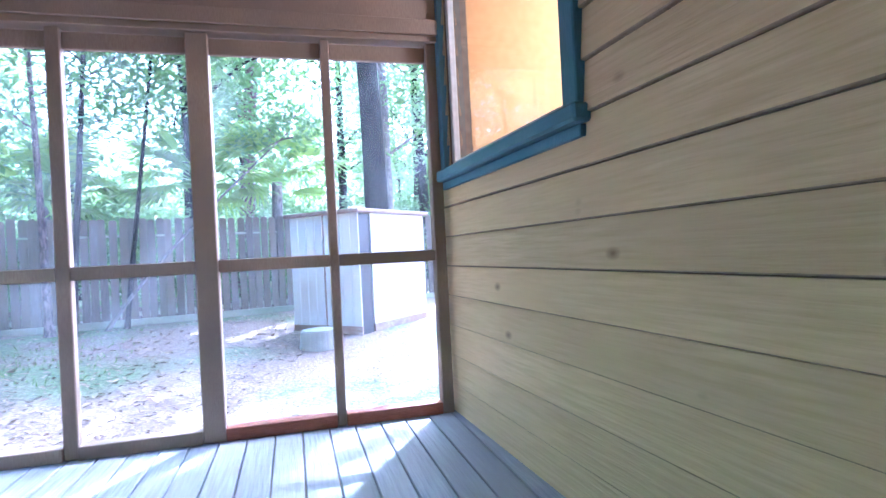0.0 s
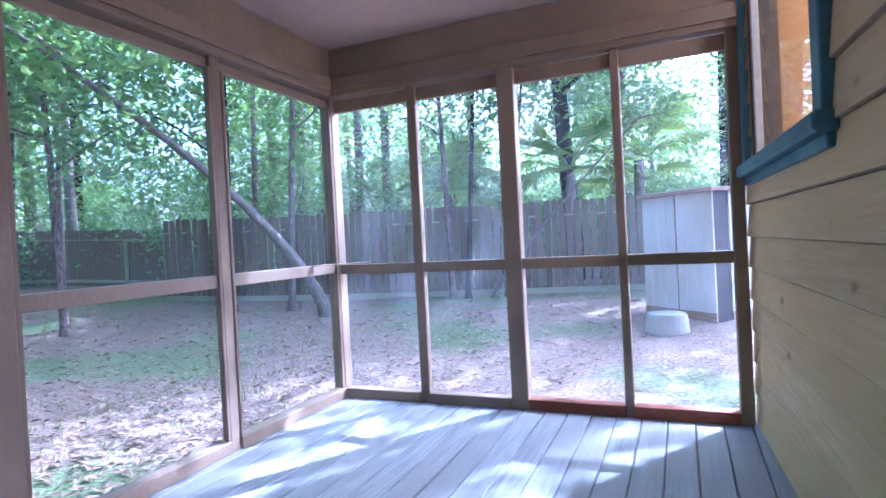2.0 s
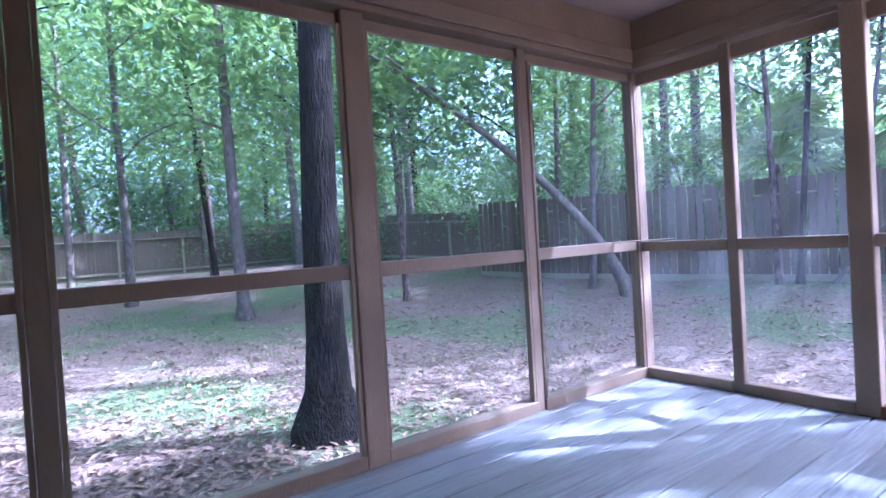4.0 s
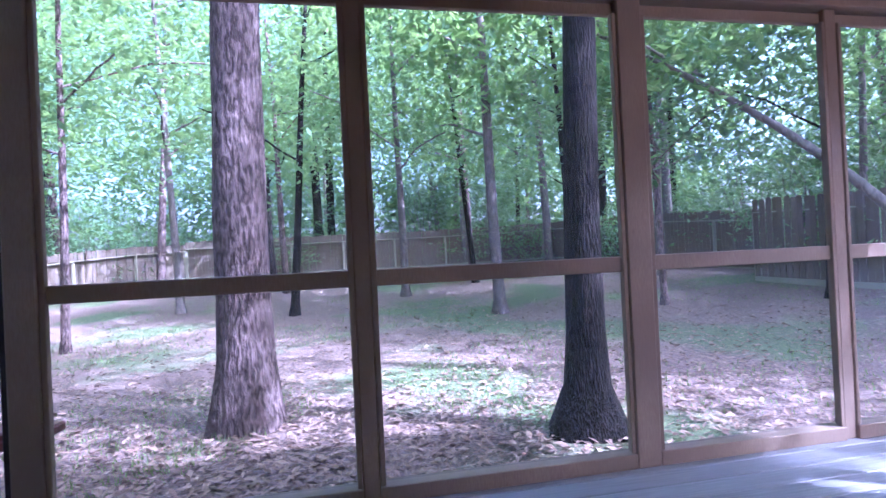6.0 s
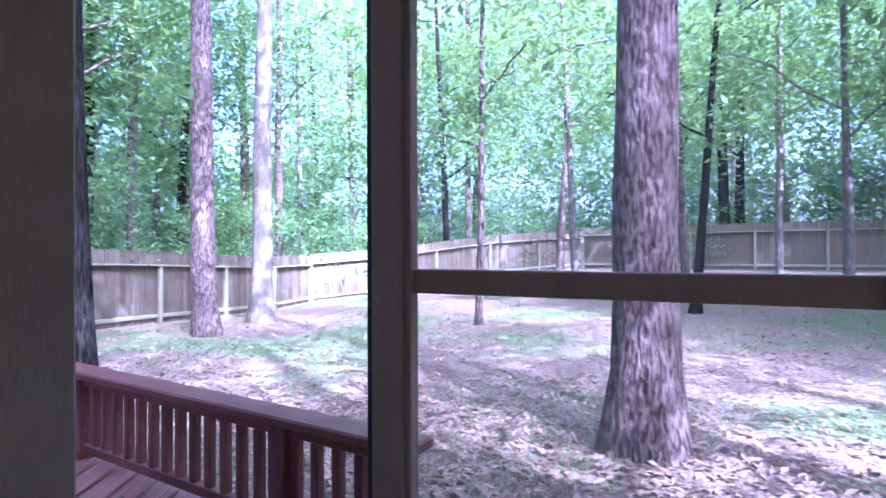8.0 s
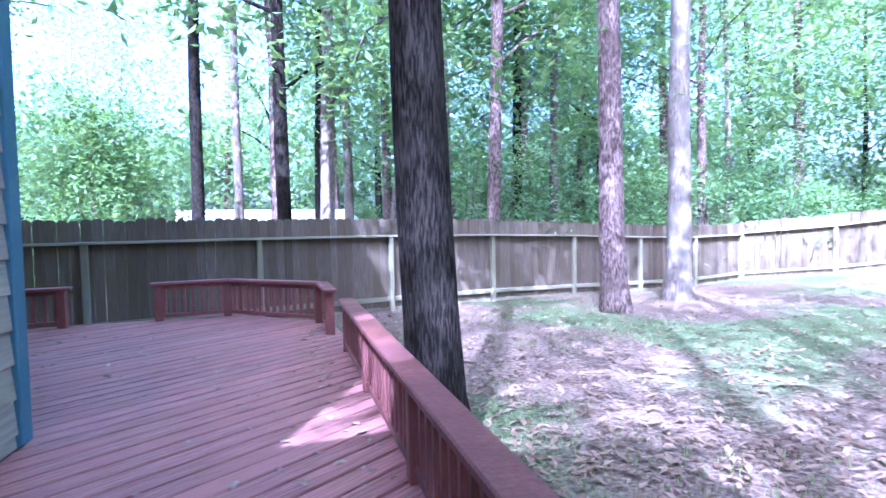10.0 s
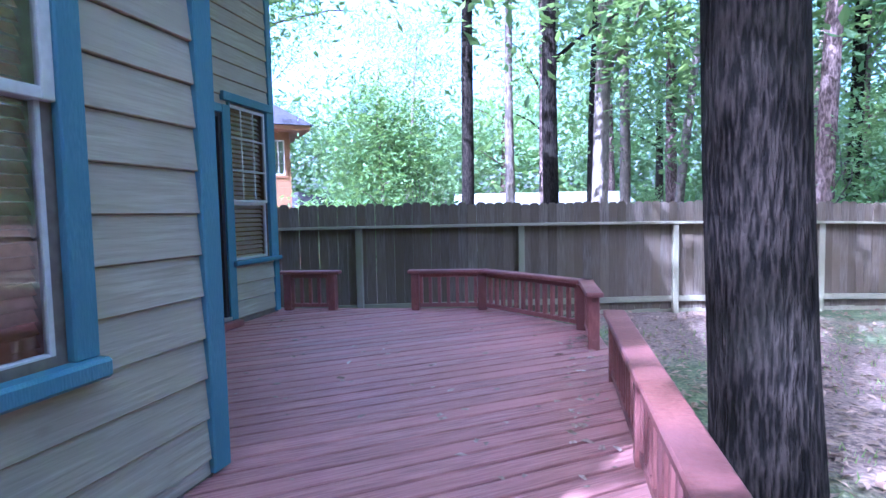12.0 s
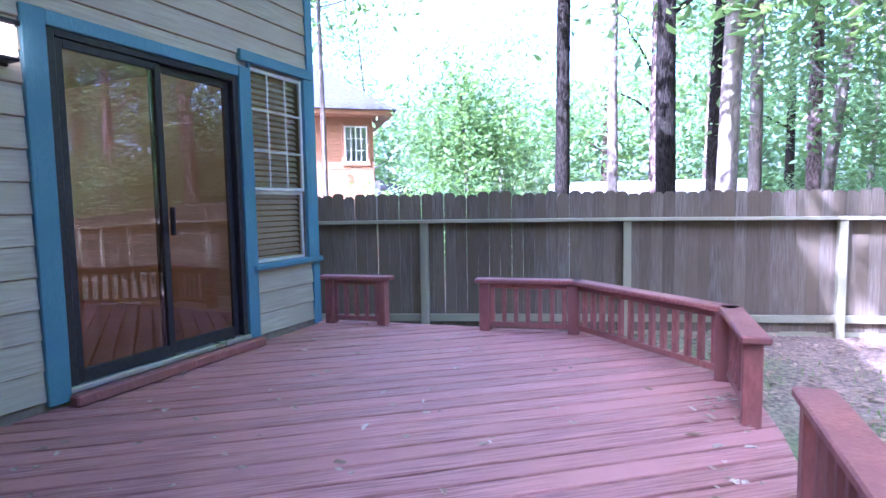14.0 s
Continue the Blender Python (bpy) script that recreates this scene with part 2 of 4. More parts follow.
def part(name, bm, mat, parent, label="", smooth=False):
    me = bpy.data.meshes.new(name)
    bm.normal_update()
    bm.to_mesh(me)
    bm.free()
    me.materials.append(mat)
    if smooth:
        me.polygons.foreach_set("use_smooth", [True] * len(me.polygons))
    ob = new(name, me)
    if parent is not None:
        ob.parent = parent
    if label:
        ob["label"] = label
    return ob


def solo(name, bm, mat, label, category, group="", kind="", m=None, smooth=False):
    ob = part(name, bm, mat, None, "", smooth)
    if m is not None:
        ob.matrix_basis = m
    return tagged(ob, label, category, group, kind)


def box(x0, x1, y0, y1, z0, z1, bevel=0.004, bm=None, m=None):
    own = bmesh.new()
    bmesh.ops.create_cube(own, size=1)
    bmesh.ops.transform(own, matrix=Matrix.Translation(((x0 + x1) / 2, (y0 + y1) / 2, (z0 + z1) / 2)) @ Matrix.Diagonal((abs(x1 - x0), abs(y1 - y0), abs(z1 - z0), 1)), verts=own.verts)
    if bevel:
        bmesh.ops.bevel(own, geom=own.edges[:], offset=min(bevel, 0.3 * min(abs(x1 - x0), abs(y1 - y0), abs(z1 - z0))), segments=1, affect='EDGES')
    if m is not None:
        bmesh.ops.transform(own, matrix=m, verts=own.verts)
    if bm is None:
        return own
    me = bpy.data.meshes.new("tmp")
    own.to_mesh(me)
    bm.from_mesh(me)
    bpy.data.meshes.remove(me)
    own.free()
    return bm


def beam(a, b, w, h, bevel=0.004):
    """A squared timber from a to b, w across and h high."""
    a, b = Vector(a), Vector(b)
    d = b - a
    turn = d.to_track_quat('X', 'Z').to_matrix().to_4x4()
    return box(0, d.length, -w / 2, w / 2, -h / 2, h / 2, bevel, m=Matrix.Translation(a) @ turn)


def prism(poly, z0, z1, bm=None):
    bm = bm or bmesh.new()
    lo = [bm.verts.new((x, y, z0)) for x, y in poly]
    hi = [bm.verts.new((x, y, z1)) for x, y in poly]
    bm.faces.new(hi)
    bm.faces.new(lo[::-1])
    for i in range(len(poly)):
        j = (i + 1) % len(poly)
        bm.faces.new((lo[i], lo[j], hi[j], hi[i]))
    return bm


def clip(poly, a, b):
    """The part of a polygon on the left of the line a to b."""
    out = []
    side = lambda p: (b[0] - a[0]) * (p[1] - a[1]) - (b[1] - a[1]) * (p[0] - a[0])
    for i, p in enumerate(poly):
        q = poly[(i + 1) % len(poly)]
        sp, sq = side(p), side(q)
        if sp >= 0:
            out.append(p)
        if sp * sq < 0:
            k = sp / (sp - sq)
            out.append((p[0] + k * (q[0] - p[0]), p[1] + k * (q[1] - p[1])))
    return out


def pane(p0, p1, z0, z1, bm=None):
    bm = bm or bmesh.new()
    bm.faces.new([bm.verts.new(v) for v in ((p0[0], p0[1], z0), (p1[0], p1[1], z0), (p1[0], p1[1], z1), (p0[0], p0[1], z1))])
    return bm


EXPO = 0.179


def siding(parent, mat, length, z0, z1, holes=(), y=0.0, seams=True, phase=0.0):
    """Lapped boards on a wall that runs along local x and faces local -y. holes: (x0, x1, z0, z1)."""
    rnd = random.Random(len(parent.name) + int(length * 100))
    z = z0 + phase - (EXPO if phase else 0)
    while z < z1:
        zt = z + EXPO
        bands = sorted({max(z, z0), min(zt, z1), *[h for o in holes for h in (o[2], o[3]) if max(z, z0) < h < min(zt, z1)]})
        cut = rnd.uniform(0.2, 0.8) * length if seams and rnd.random() < 0.5 else -1
        for a, b in zip(bands, bands[1:]):
            spans = [(0.0, length)]
            for hx0, hx1, hz0, hz1 in holes:
                if hz0 < (a + b) / 2 < hz1:
                    spans = [s for u, v in spans for s in ((u, min(v, hx0)), (max(u, hx1), v)) if s[1] - s[0] > 0.01]
            ends = [s for u, v in spans for s in (((u, cut - 0.001), (cut + 0.001, v)) if u + 0.3 < cut < v - 0.3 else ((u, v),))]
            for u, v in ends:
                ta, tb = (0.004 + 0.016 * (zt - k) / EXPO for k in (a, b))
                bm = bmesh.new()
                sag = rnd.uniform(-0.0015, 0.0015)
                bt = b - 0.004 if abs(b - zt) < 1e-6 else b
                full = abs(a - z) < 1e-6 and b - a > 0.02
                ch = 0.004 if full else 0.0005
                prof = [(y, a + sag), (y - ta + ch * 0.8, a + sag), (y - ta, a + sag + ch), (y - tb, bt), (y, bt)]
                e0 = [bm.verts.new((u, py, pz)) for py, pz in prof]
                e1 = [bm.verts.new((v, py, pz + rnd.uniform(-0.001, 0.001))) for py, pz in prof]
                bm.faces.new(e0)
                bm.faces.new(e1[::-1])
                for i in range(5):
                    j = (i + 1) % 5
                    # Underside and chamfer take the painted shadow-line colour.
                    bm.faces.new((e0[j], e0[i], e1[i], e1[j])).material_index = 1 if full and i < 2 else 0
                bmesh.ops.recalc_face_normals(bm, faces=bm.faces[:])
                part("board", bm, mat, parent).data.materials.append(EDGESHADE)
        z = zt


def wall_core(length, z0, z1, thick, holes=(), y0=0.003):
    """A wall's body behind its boards, with the openings left free."""
    bm = bmesh.new()
    xs = sorted({0.0, length, *[h for o in holes for h in o[:2]]})
    zs = sorted({z0, z1, *[h for o in holes for h in o[2:]]})
    for xa, xb in zip(xs, xs[1:]):
        for za, zb in zip(zs, zs[1:]):
            if any(o[0] < (xa + xb) / 2 < o[1] and o[2] < (za + zb) / 2 < o[3] for o in holes):
                continue
            box(xa, xb, y0, y0 + thick, za, zb, 0, bm)
    return bm


# The deck side of the house stands a little askew to the porch.
DECK = Matrix.Translation((-3.18, -6.45, 0.175)) @ pose(0, 0, 0, 0, 0, -7.9) @ Matrix.Translation((4.193, 7.067, 0))
DZ = -0.219


def gz(x, y):
    """Height of the ground: level by the house, sinking to the back corner, rising to the far side."""
    x, y = max(-60, min(60, x)), max(-60, min(60, y))
    r = math.exp(-((x + 17) ** 2 + (y + 15) ** 2) / 60)
    up = 1 / (1 + math.exp(-(-x - 18 + 0.25 * y) / 2.5)) * 0.75
    far = 0.35 / (1 + math.exp(-(y - 7.5) / 1.5))
    return -0.5 - 0.45 * r + up + far * (1 if x > -14 else 0.4)


# ---- ground ----
bm = bmesh.new()
xs = [-3000, -300, -80, -50] + [-40 + 1.25 * i for i in range(49)] + [30, 60, 300, 3000]
ys = [-3000, -300, -80, -50] + [-40 + 1.25 * i for i in range(65)] + [50, 80, 300, 3000]
grid = [[bm.verts.new((x, y, gz(x, y) + (0.03 * noise.noise((x * 0.6, y * 0.6, 0)) if abs(x) < 45 and abs(y) < 45 else 0))) for x in xs] for y in ys]
for j in range(len(ys) - 1):
    for i in range(len(xs) - 1):
        bm.faces.new((grid[j][i], grid[j][i + 1], grid[j + 1][i + 1], grid[j + 1][i]))
solo("ground", bm, GROUND, "brown leaf litter ground with thin green grass patches", "ground", kind="structure", smooth=True)

# ---- porch: floor, ceiling, house wall ----
PX, PY0, PY1 = -2.75, -1.76, 3.16
floor = thing("floor", "weathered grey painted porch floor of long narrow boards", "floor", kind="structure")
part("joists", box(PX - 0.05, 0.2, PY0 - 0.1, PY1 + 0.08, -0.3, -0.03, 0), TRIM, floor)
bm = bmesh.new()
box(PX - 0.2, 0.27, PY0 - 0.2, PY1 + 0.35, 2.56, 2.66, 0, bm)
solo("ceiling", bm, CEIL, "flat matt tan painted porch ceiling", "ceiling", kind="structure")
bm = bmesh.new()
box(PX - 0.45, 3.6, PY0 - 0.3, PY1 + 0.5, 2.70, 2.82, 0.01, bm)
solo("roof", bm, SHINGLE, "low grey shingle roof over the porch", "roof", kind="structure")

WZ0, WZ1, WY0, WY1 = 1.46, 2.50, 1.68, 3.06
WEND = 3.25
east = thing("wall_house", "tan painted lapped wooden siding wall with knots", "wall", kind="structure", m=pose(0, WEND, 0, 0, 0, -87.5))
hole = (WEND - WY1, WEND - WY0, WZ0, WZ1)
part("wall_body", wall_core(WEND + 1.7, -0.5, 2.66, 0.14, (hole,)), SHEATHING, east)


def blinds(parent, x0, x1, y, z0, z1, mat, pitch=0.045, tilt=35):
    n = int((z1 - z0) / pitch)
    me = None
    for i in range(n):
        if me is None:
            s = part("slat", box(x0, x1, -0.022, 0.022, -0.0012, 0.0012, 0), mat, parent)
            me = s.data
        else:
            s = new("slat", me)
            s.parent = parent
        s.matrix_basis = pose(0, y, z0 + pitch * (i + 0.5), tilt, 0, 0)


# window in the porch wall
w1 = thing("window_1", "blue-trimmed wall window with glossy glass showing an ochre room", "window", kind="structure", m=east.matrix_basis)
a0, a1 = hole[0], hole[1]
part("trim_board", box(a1, a1 + 0.095, -0.045, 0.0, WZ0 - 0.06, WZ1 + 0.04, 0.005), BLUE, w1)
part("trim_board", box(a0 - 0.09, a0, -0.045, 0.0, WZ0 - 0.06, WZ1 + 0.04, 0.005), BLUE, w1)
part("window_sill", box(a0 - 0.12, a1 + 0.12, -0.075, 0.0, WZ0 - 0.075, WZ0 - 0.01, 0.01), BLUE, w1)
part("apron", box(a0 - 0.09, a1 + 0.09, -0.035, 0.0, WZ0 - 0.12, WZ0 - 0.078, 0.004), BLUE, w1)
g = part("pane", pane((a0, 0.03), (a1, 0.03), WZ0, WZ1), GLASS, w1)
g.visible_shadow = False
for x in (a0, a1 - 0.035):
    part("window_frame", box(x, x + 0.035, 0.01, 0.05, WZ0, WZ1, 0.004), WHITE, w1)
part("window_frame", box(a0 + 0.035, a1 - 0.035, 0.01, 0.05, WZ0, WZ0 + 0.035, 0.004), WHITE, w1)
room = thing("room_porch_side", "ochre painted interior room behind the porch window", "room", kind="structure")
part("wall_body", box(2.6, 2.7, 0.2, 3.25, -0.2, 2.664, 0), ORANGEWALL, room)
part("wall_body", box(0.145, 2.6, 3.13, 3.25, -0.5, 2.664, 0), ORANGEWALL, room)
part("wall_body", box(0.16, 2.6, 0.2, 0.3, -0.2, 2.664, 0), ORANGEWALL, room)
part("room_floor", box(0.16, 2.6, 0.3, 3.13, -0.2, -0.1, 0), ROOMFLOOR, room)
part("room_ceiling", box(0.15, 2.7, 0.2, 3.25, 2.665, 2.69, 0), CEIL, room)
# Added lamp and globe, never in view, brighten the ochre behind the window.
lamp = new("room_lamp", bpy.data.lights.new("room_lamp", 'POINT'))
lamp.data.energy, lamp.data.color, lamp.data.shadow_soft_size = 9, (1, 0.78, 0.5), 0.12
lamp.location = (1.4, 2.3, 2.3)
cl = thing("ceiling_lamp", "unseen round lamp added to light the ochre room", "lamp", m=pose(1.4, 2.3, 2.56))
bm = bmesh.new()
bmesh.ops.create_uvsphere(bm, u_segments=16, v_segments=8, radius=0.11)
bmesh.ops.scale(bm, vec=(1, 1, 0.5), verts=bm.verts)
part("shade", bm, ROOMLAMP, cl, smooth=True).visible_shadow = False


# ---- porch frame ----
def stick(name, a, b, w, h, mat=TRIM, label="", cat="post", group="porch framing"):
    return solo(name, beam(a, b, w, h), mat, label or "tan painted square wooden porch " + cat, cat, group, "structure")


def upright(x, y, w, d, z1=2.22, z0=0.0, mat=TRIM, label="tan painted square wooden porch post"):
    return solo("post", box(x - w / 2, x + w / 2, y - d / 2, y + d / 2, z0, z1, 0.006), mat, label, "post", "porch posts", "structure")


TOP = 2.20
upright(PX - 0.01, PY1 + 0.01, 0.10, 0.10, 2.3)
for x, w in ((-0.695, 0.052), (-1.375, 0.115), (-2.06, 0.07)):
    upright(x, PY1, w, 0.09 if w > 0.1 else 0.06)
upright(-0.065, PY1, 0.07, 0.08)
for y, w in ((2.015, 0.075), (0.865, 0.125), (-0.436, 0.075)):
    upright(PX, y, 0.09 if w > 0.1 else 0.06, w)
upright(PX - 0.005, -1.7275, 0.10, 0.115, 2.3)
upright(-1.725, PY0, 0.13, 0.09)
upright(-0.045, PY0, 0.08, 0.09)
# rails and sills
ends = [-0.10, -0.668, -0.722, -1.317, -1.433, -2.025, -2.095, PX + 0.04]
for a, b in zip(ends[::2], ends[1::2]):
    stick("rail", (a, PY1, 0.95), (b, PY1, 0.95), 0.06, 0.07, cat="rail")
    stick("sill", (a, PY1, 0.035), (b, PY1, 0.035), 0.09, 0.07, REDSILL if a > -1.4 else TRIM, "red-brown stained wooden sill on the porch floor" if a > -1.4 else "", "sill")
    stick("stop", (a, PY1 + 0.012, TOP - 0.04), (b, PY1 + 0.012, TOP - 0.04), 0.035, 0.09, cat="trim strip")
    s = solo("screen", pane((a, PY1 + 0.02), (b, PY1 + 0.02), 0.07, TOP), SCREEN, "fine grey insect screen stretched over the porch opening", "screen", "porch screens", "structure")
ends = [PY1 - 0.04, 2.0525, 1.9775, 0.9275, 0.8025, -0.3985, -0.4735, -1.67]
for a, b in zip(ends[::2], ends[1::2]):
    stick("rail", (PX - 0.01, a, 0.962), (PX - 0.01, b, 0.962), 0.06, 0.072, cat="rail")
    stick("sill", (PX, a, 0.035), (PX, b, 0.035), 0.09, 0.07, cat="sill")
    stick("stop", (PX - 0.012, a, TOP - 0.022), (PX - 0.012, b, TOP - 0.022), 0.035, 0.054, cat="trim strip")
    solo("screen", pane((PX - 0.02, a), (PX - 0.02, b), 0.07, TOP), SCREEN, "fine grey insect screen stretched over the porch opening", "screen", "porch screens", "structure")
    for s in (a - 0.012, b + 0.012):
        solo("stop", box(PX + 0.005, PX + 0.035, s - 0.011, s + 0.011, 0.07, TOP - 0.05, 0.003), TRIM, "thin tan wooden stop holding the screen", "trim strip", "porch framing", "structure")
stick("rail", (-1.66, PY0, 0.93), (-0.085, PY0, 0.93), 0.06, 0.07, cat="rail")
stick("sill", (-1.66, PY0, 0.035), (-0.085, PY0, 0.035), 0.09, 0.07, cat="sill")
solo("screen", pane((-1.66, PY0), (-0.085, PY0), 0.07, TOP), SCREEN, "fine grey insect screen stretched over the porch opening", "screen", "porch screens", "structure")
solo("weatherstrip", box(PX - 0.04, PX + 0.025, -1.814, -1.787, 0.0, TOP, 0.003), BLACKMETAL, "black rubber strip on the porch door post", "weather strip", "", "structure")
# header beams with a ledge
for a, b in (((PX - 0.06, PY1, 2.39), (0, PY1, 2.39)), ((PX, PY1 - 0.075, 2.39), (PX, PY0 - 0.05, 2.39)), ((PX + 0.075, PY0, 2.39), (0, PY0, 2.39))):
    stick("header", a, b, 0.14, 0.34, cat="header beam")
stick("ledge", (PX + 0.08, PY1 - 0.085, 2.30), (0, PY1 - 0.085, 2.30), 0.02, 0.09, cat="trim board")
stick("ledge", (PX + 0.085, PY1 - 0.1, 2.30), (PX + 0.085, PY0 + 0.08, 2.30), 0.02, 0.09, cat="trim board")
solo("bent_flashing", beam((PX + 0.03, PY1 - 0.35, 0.995), (PX + 0.30, PY1 - 0.03, 1.0), 0.05, 0.008), TRIM, "loose bent wooden strip lying on the porch corner rail", "wood strip")


# ---- deck ----
deck = thing("deck", "red-stained wooden deck of weathered boards", "deck", kind="structure", m=DECK)
outline = [(-4.60, -2.2), (-4.27, -7.95), (-4.16, -8.80), (-2.98, -9.82), (-0.3, -9.46), (0.1, -5.6), (-1.7, -2.25)]
# Solid dark slab below the boards deepens the shade in their gaps.
part("frame", prism([(x * 0.995, y) for x, y in outline], DZ - 0.30, DZ - 0.11), SHEATHING, deck)

# near house wall and the recessed wall with the sliding door
HW = DECK @ pose(-2.475, -2.2, 0, 0, 0, -90)
near = thing("wall_near", "grey-tan lapped wooden siding wall with a blue corner", "wall", kind="structure", m=HW)
nh = (1.70, 2.50, 0.50, 1.98)
part("wall_body", wall_core(3.27, -0.7, 5.2, 0.15, (nh,)), SHEATHING, near)
part("corner_board", box(3.175, 3.288, -0.036, 0.0, DZ + 0.02, 5.2, 0.006), BLUE, near, "blue painted corner board")
part("corner_board", box(3.271, 3.30, 0.0, 0.10, DZ + 0.02, 5.2, 0.006), BLUE, near, "blue painted corner board")
w2 = thing("window_2", "blue-trimmed sash window with closed brown blinds", "window", kind="structure", m=HW)
part("trim_board", box(nh[1] + 0.03, nh[1] + 0.125, -0.04, 0.0, 0.47, 2.2, 0.006), BLUE, w2)
part("trim_board", box(nh[0] - 0.16, nh[0] - 0.03, -0.04, 0.0, 0.47, 2.2, 0.006), BLUE, w2)
part("trim_board", box(nh[0] - 0.03, nh[1] + 0.03, -0.038, 0.0, 2.03, 2.18, 0.006), BLUE, w2)
part("window_sill", box(nh[0] - 0.2, nh[1] + 0.135, -0.085, 0.0, 0.40, 0.47, 0.012), BLUE, w2)
for z0, z1, y in ((0.47, 1.33, 0.02), (1.29, 2.03, -0.012)):
    part("sash", box(nh[0] - 0.03, nh[0] + 0.015, y - 0.016, y + 0.016, z0, z1, 0.004), WHITE, w2)
    part("sash", box(nh[1] - 0.015, nh[1] + 0.03, y - 0.016, y + 0.016, z0, z1, 0.004), WHITE, w2)
    part("sash", box(nh[0] + 0.015, nh[1] - 0.015, y - 0.016, y + 0.016, z0, z0 + 0.04, 0.004), WHITE, w2)
    part("sash", box(nh[0] + 0.015, nh[1] - 0.015, y - 0.016, y + 0.016, z1 - 0.04, z1, 0.004), WHITE, w2)
    part("pane", pane((nh[0], y), (nh[1], y), z0 + 0.03, z1 - 0.03), GLASS, w2).visible_shadow = False
bl = thing("window_blind", "brown closed slatted window blind behind the glass", "blind", m=HW)
blinds(bl, nh[0], nh[1], 0.075, 0.48, 2.0, BLINDMAT, 0.042, 62)

SW = DECK @ pose(-0.47, -5.5, 0, 0, 0, -90)
slide = thing("wall_sliding_door", "grey-tan lapped siding wall round the sliding door", "wall", kind="structure", m=SW)
d0, d1, dz0, dz1 = 1.365, 2.82, -0.11, 1.985
v0, v1, vz0, vz1 = 2.95, 3.63, 0.46, 2.10
sholes = ((d0, d1, dz0, dz1), (v0, v1, vz0, vz1))
part("wall_body", wall_core(3.78, -0.7, 5.2, 0.15, sholes), SHEATHING, slide)
part("corner_board", box(3.70, 3.80, -0.032, 0.0, DZ + 0.02, 5.2, 0.006), BLUE, slide, "blue painted corner board")
back = thing("wall_return", "grey-tan lapped siding wall joining the two house walls", "wall", kind="structure", m=DECK @ pose(-2.35, -5.51, 0, 0, 0, 0))
part("wall_body", box(0.0, 1.85, 0.003, 0.1, -0.7, 5.2, 0), SIDING_OUT, back)
solo("wall_house_side", box(-0.32, 6.0, -9.30, -9.2, -0.9, 5.2, 0), SIDING_OUT, "grey-tan siding side wall of the house", "wall", kind="structure", m=DECK)
bm = box(-0.05, 3.4, -2.95, -1.75, -0.5, 5.2, 0)
solo("wall_house_corner", bm, SIDING_OUT, "plain tan house wall behind the porch", "wall", kind="structure")
# Roof out of view; its ridge is set high to shade the deck.
bm = bmesh.new()
prism([(-2.95, -9.7), (6.4, -9.7), (6.4, -2.0), (-2.95, -2.0)], 5.2, 5.35, bm)
for v in bm.verts:
    if v.co.z > 5.3:
        v.co.x, v.co.z = (v.co.x + 3.3 if v.co.x < 0 else v.co.x - 3.3), 7.6
solo("roof_house", bm, SHINGLE, "grey shingle house roof, out of view, ridge raised for shade", "roof", kind="structure", m=DECK)

# sliding door
sd = thing("door_1", "closed dark bronze sliding glass door with blue trim", "sliding door", kind="structure", m=SW)
part("trim_board", box(d0 - 0.135, d0 - 0.002, -0.04, 0.0, DZ + 0.03, dz1 + 0.09, 0.006), BLUE, sd)
part("trim_board", box(d1 + 0.002, d1 + 0.125, -0.04, 0.0, DZ + 0.03, dz1 + 0.09, 0.006), BLUE, sd)
part("trim_board", box(d0 - 0.002, d1 + 0.002, -0.038, 0.0, dz1 + 0.002, dz1 + 0.088, 0.006), BLUE, sd)
for x0, x1 in ((d0, d0 + 0.05), (d1 - 0.05, d1)):
    part("door_frame", box(x0, x1, -0.02, 0.08, dz0, dz1, 0.004), BLACKMETAL, sd)
part("door_frame", box(d0 + 0.05, d1 - 0.05, -0.02, 0.08, dz1 - 0.045, dz1, 0.004), BLACKMETAL, sd)
part("track", box(d0 - 0.01, d1 + 0.01, -0.045, 0.08, dz0 - 0.035, dz0, 0.004), SILVER, sd)
for x0, x1, y in ((d0 + 0.05, (d0 + d1) / 2 + 0.03, 0.01), ((d0 + d1) / 2 - 0.03, d1 - 0.05, 0.048)):
    leaf = part("door_leaf", box(x0, x0 + 0.05, y - 0.015, y + 0.015, dz0, dz1 - 0.045, 0.004), BLACKMETAL, sd)
    part("stile", box(x1 - 0.05, x1, y - 0.015, y + 0.015, dz0, dz1 - 0.045, 0.004), BLACKMETAL, leaf)
    part("rail", box(x0 + 0.05, x1 - 0.05, y - 0.015, y + 0.015, dz0, dz0 + 0.085, 0.004), BLACKMETAL, leaf)
    part("rail", box(x0 + 0.05, x1 - 0.05, y - 0.015, y + 0.015, dz1 - 0.10, dz1 - 0.045, 0.004), BLACKMETAL, leaf)
    part("pane", pane((x0 + 0.05, y), (x1 - 0.05, y), dz0 + 0.085, dz1 - 0.1), GLASSDARK, leaf).visible_shadow = False
part("handle", box((d0 + d1) / 2 + 0.035, (d0 + d1) / 2 + 0.052, -0.05, -0.006, 0.75, 0.95, 0.006), BLACKMETAL, sd)
solo("door_step", box(d0 - 0.03, d1 + 0.09, -0.13, -0.046, DZ + 0.004, DZ + 0.075, 0.012), RAILRED, "red-stained wooden threshold step below the sliding door", "door step", m=SW)

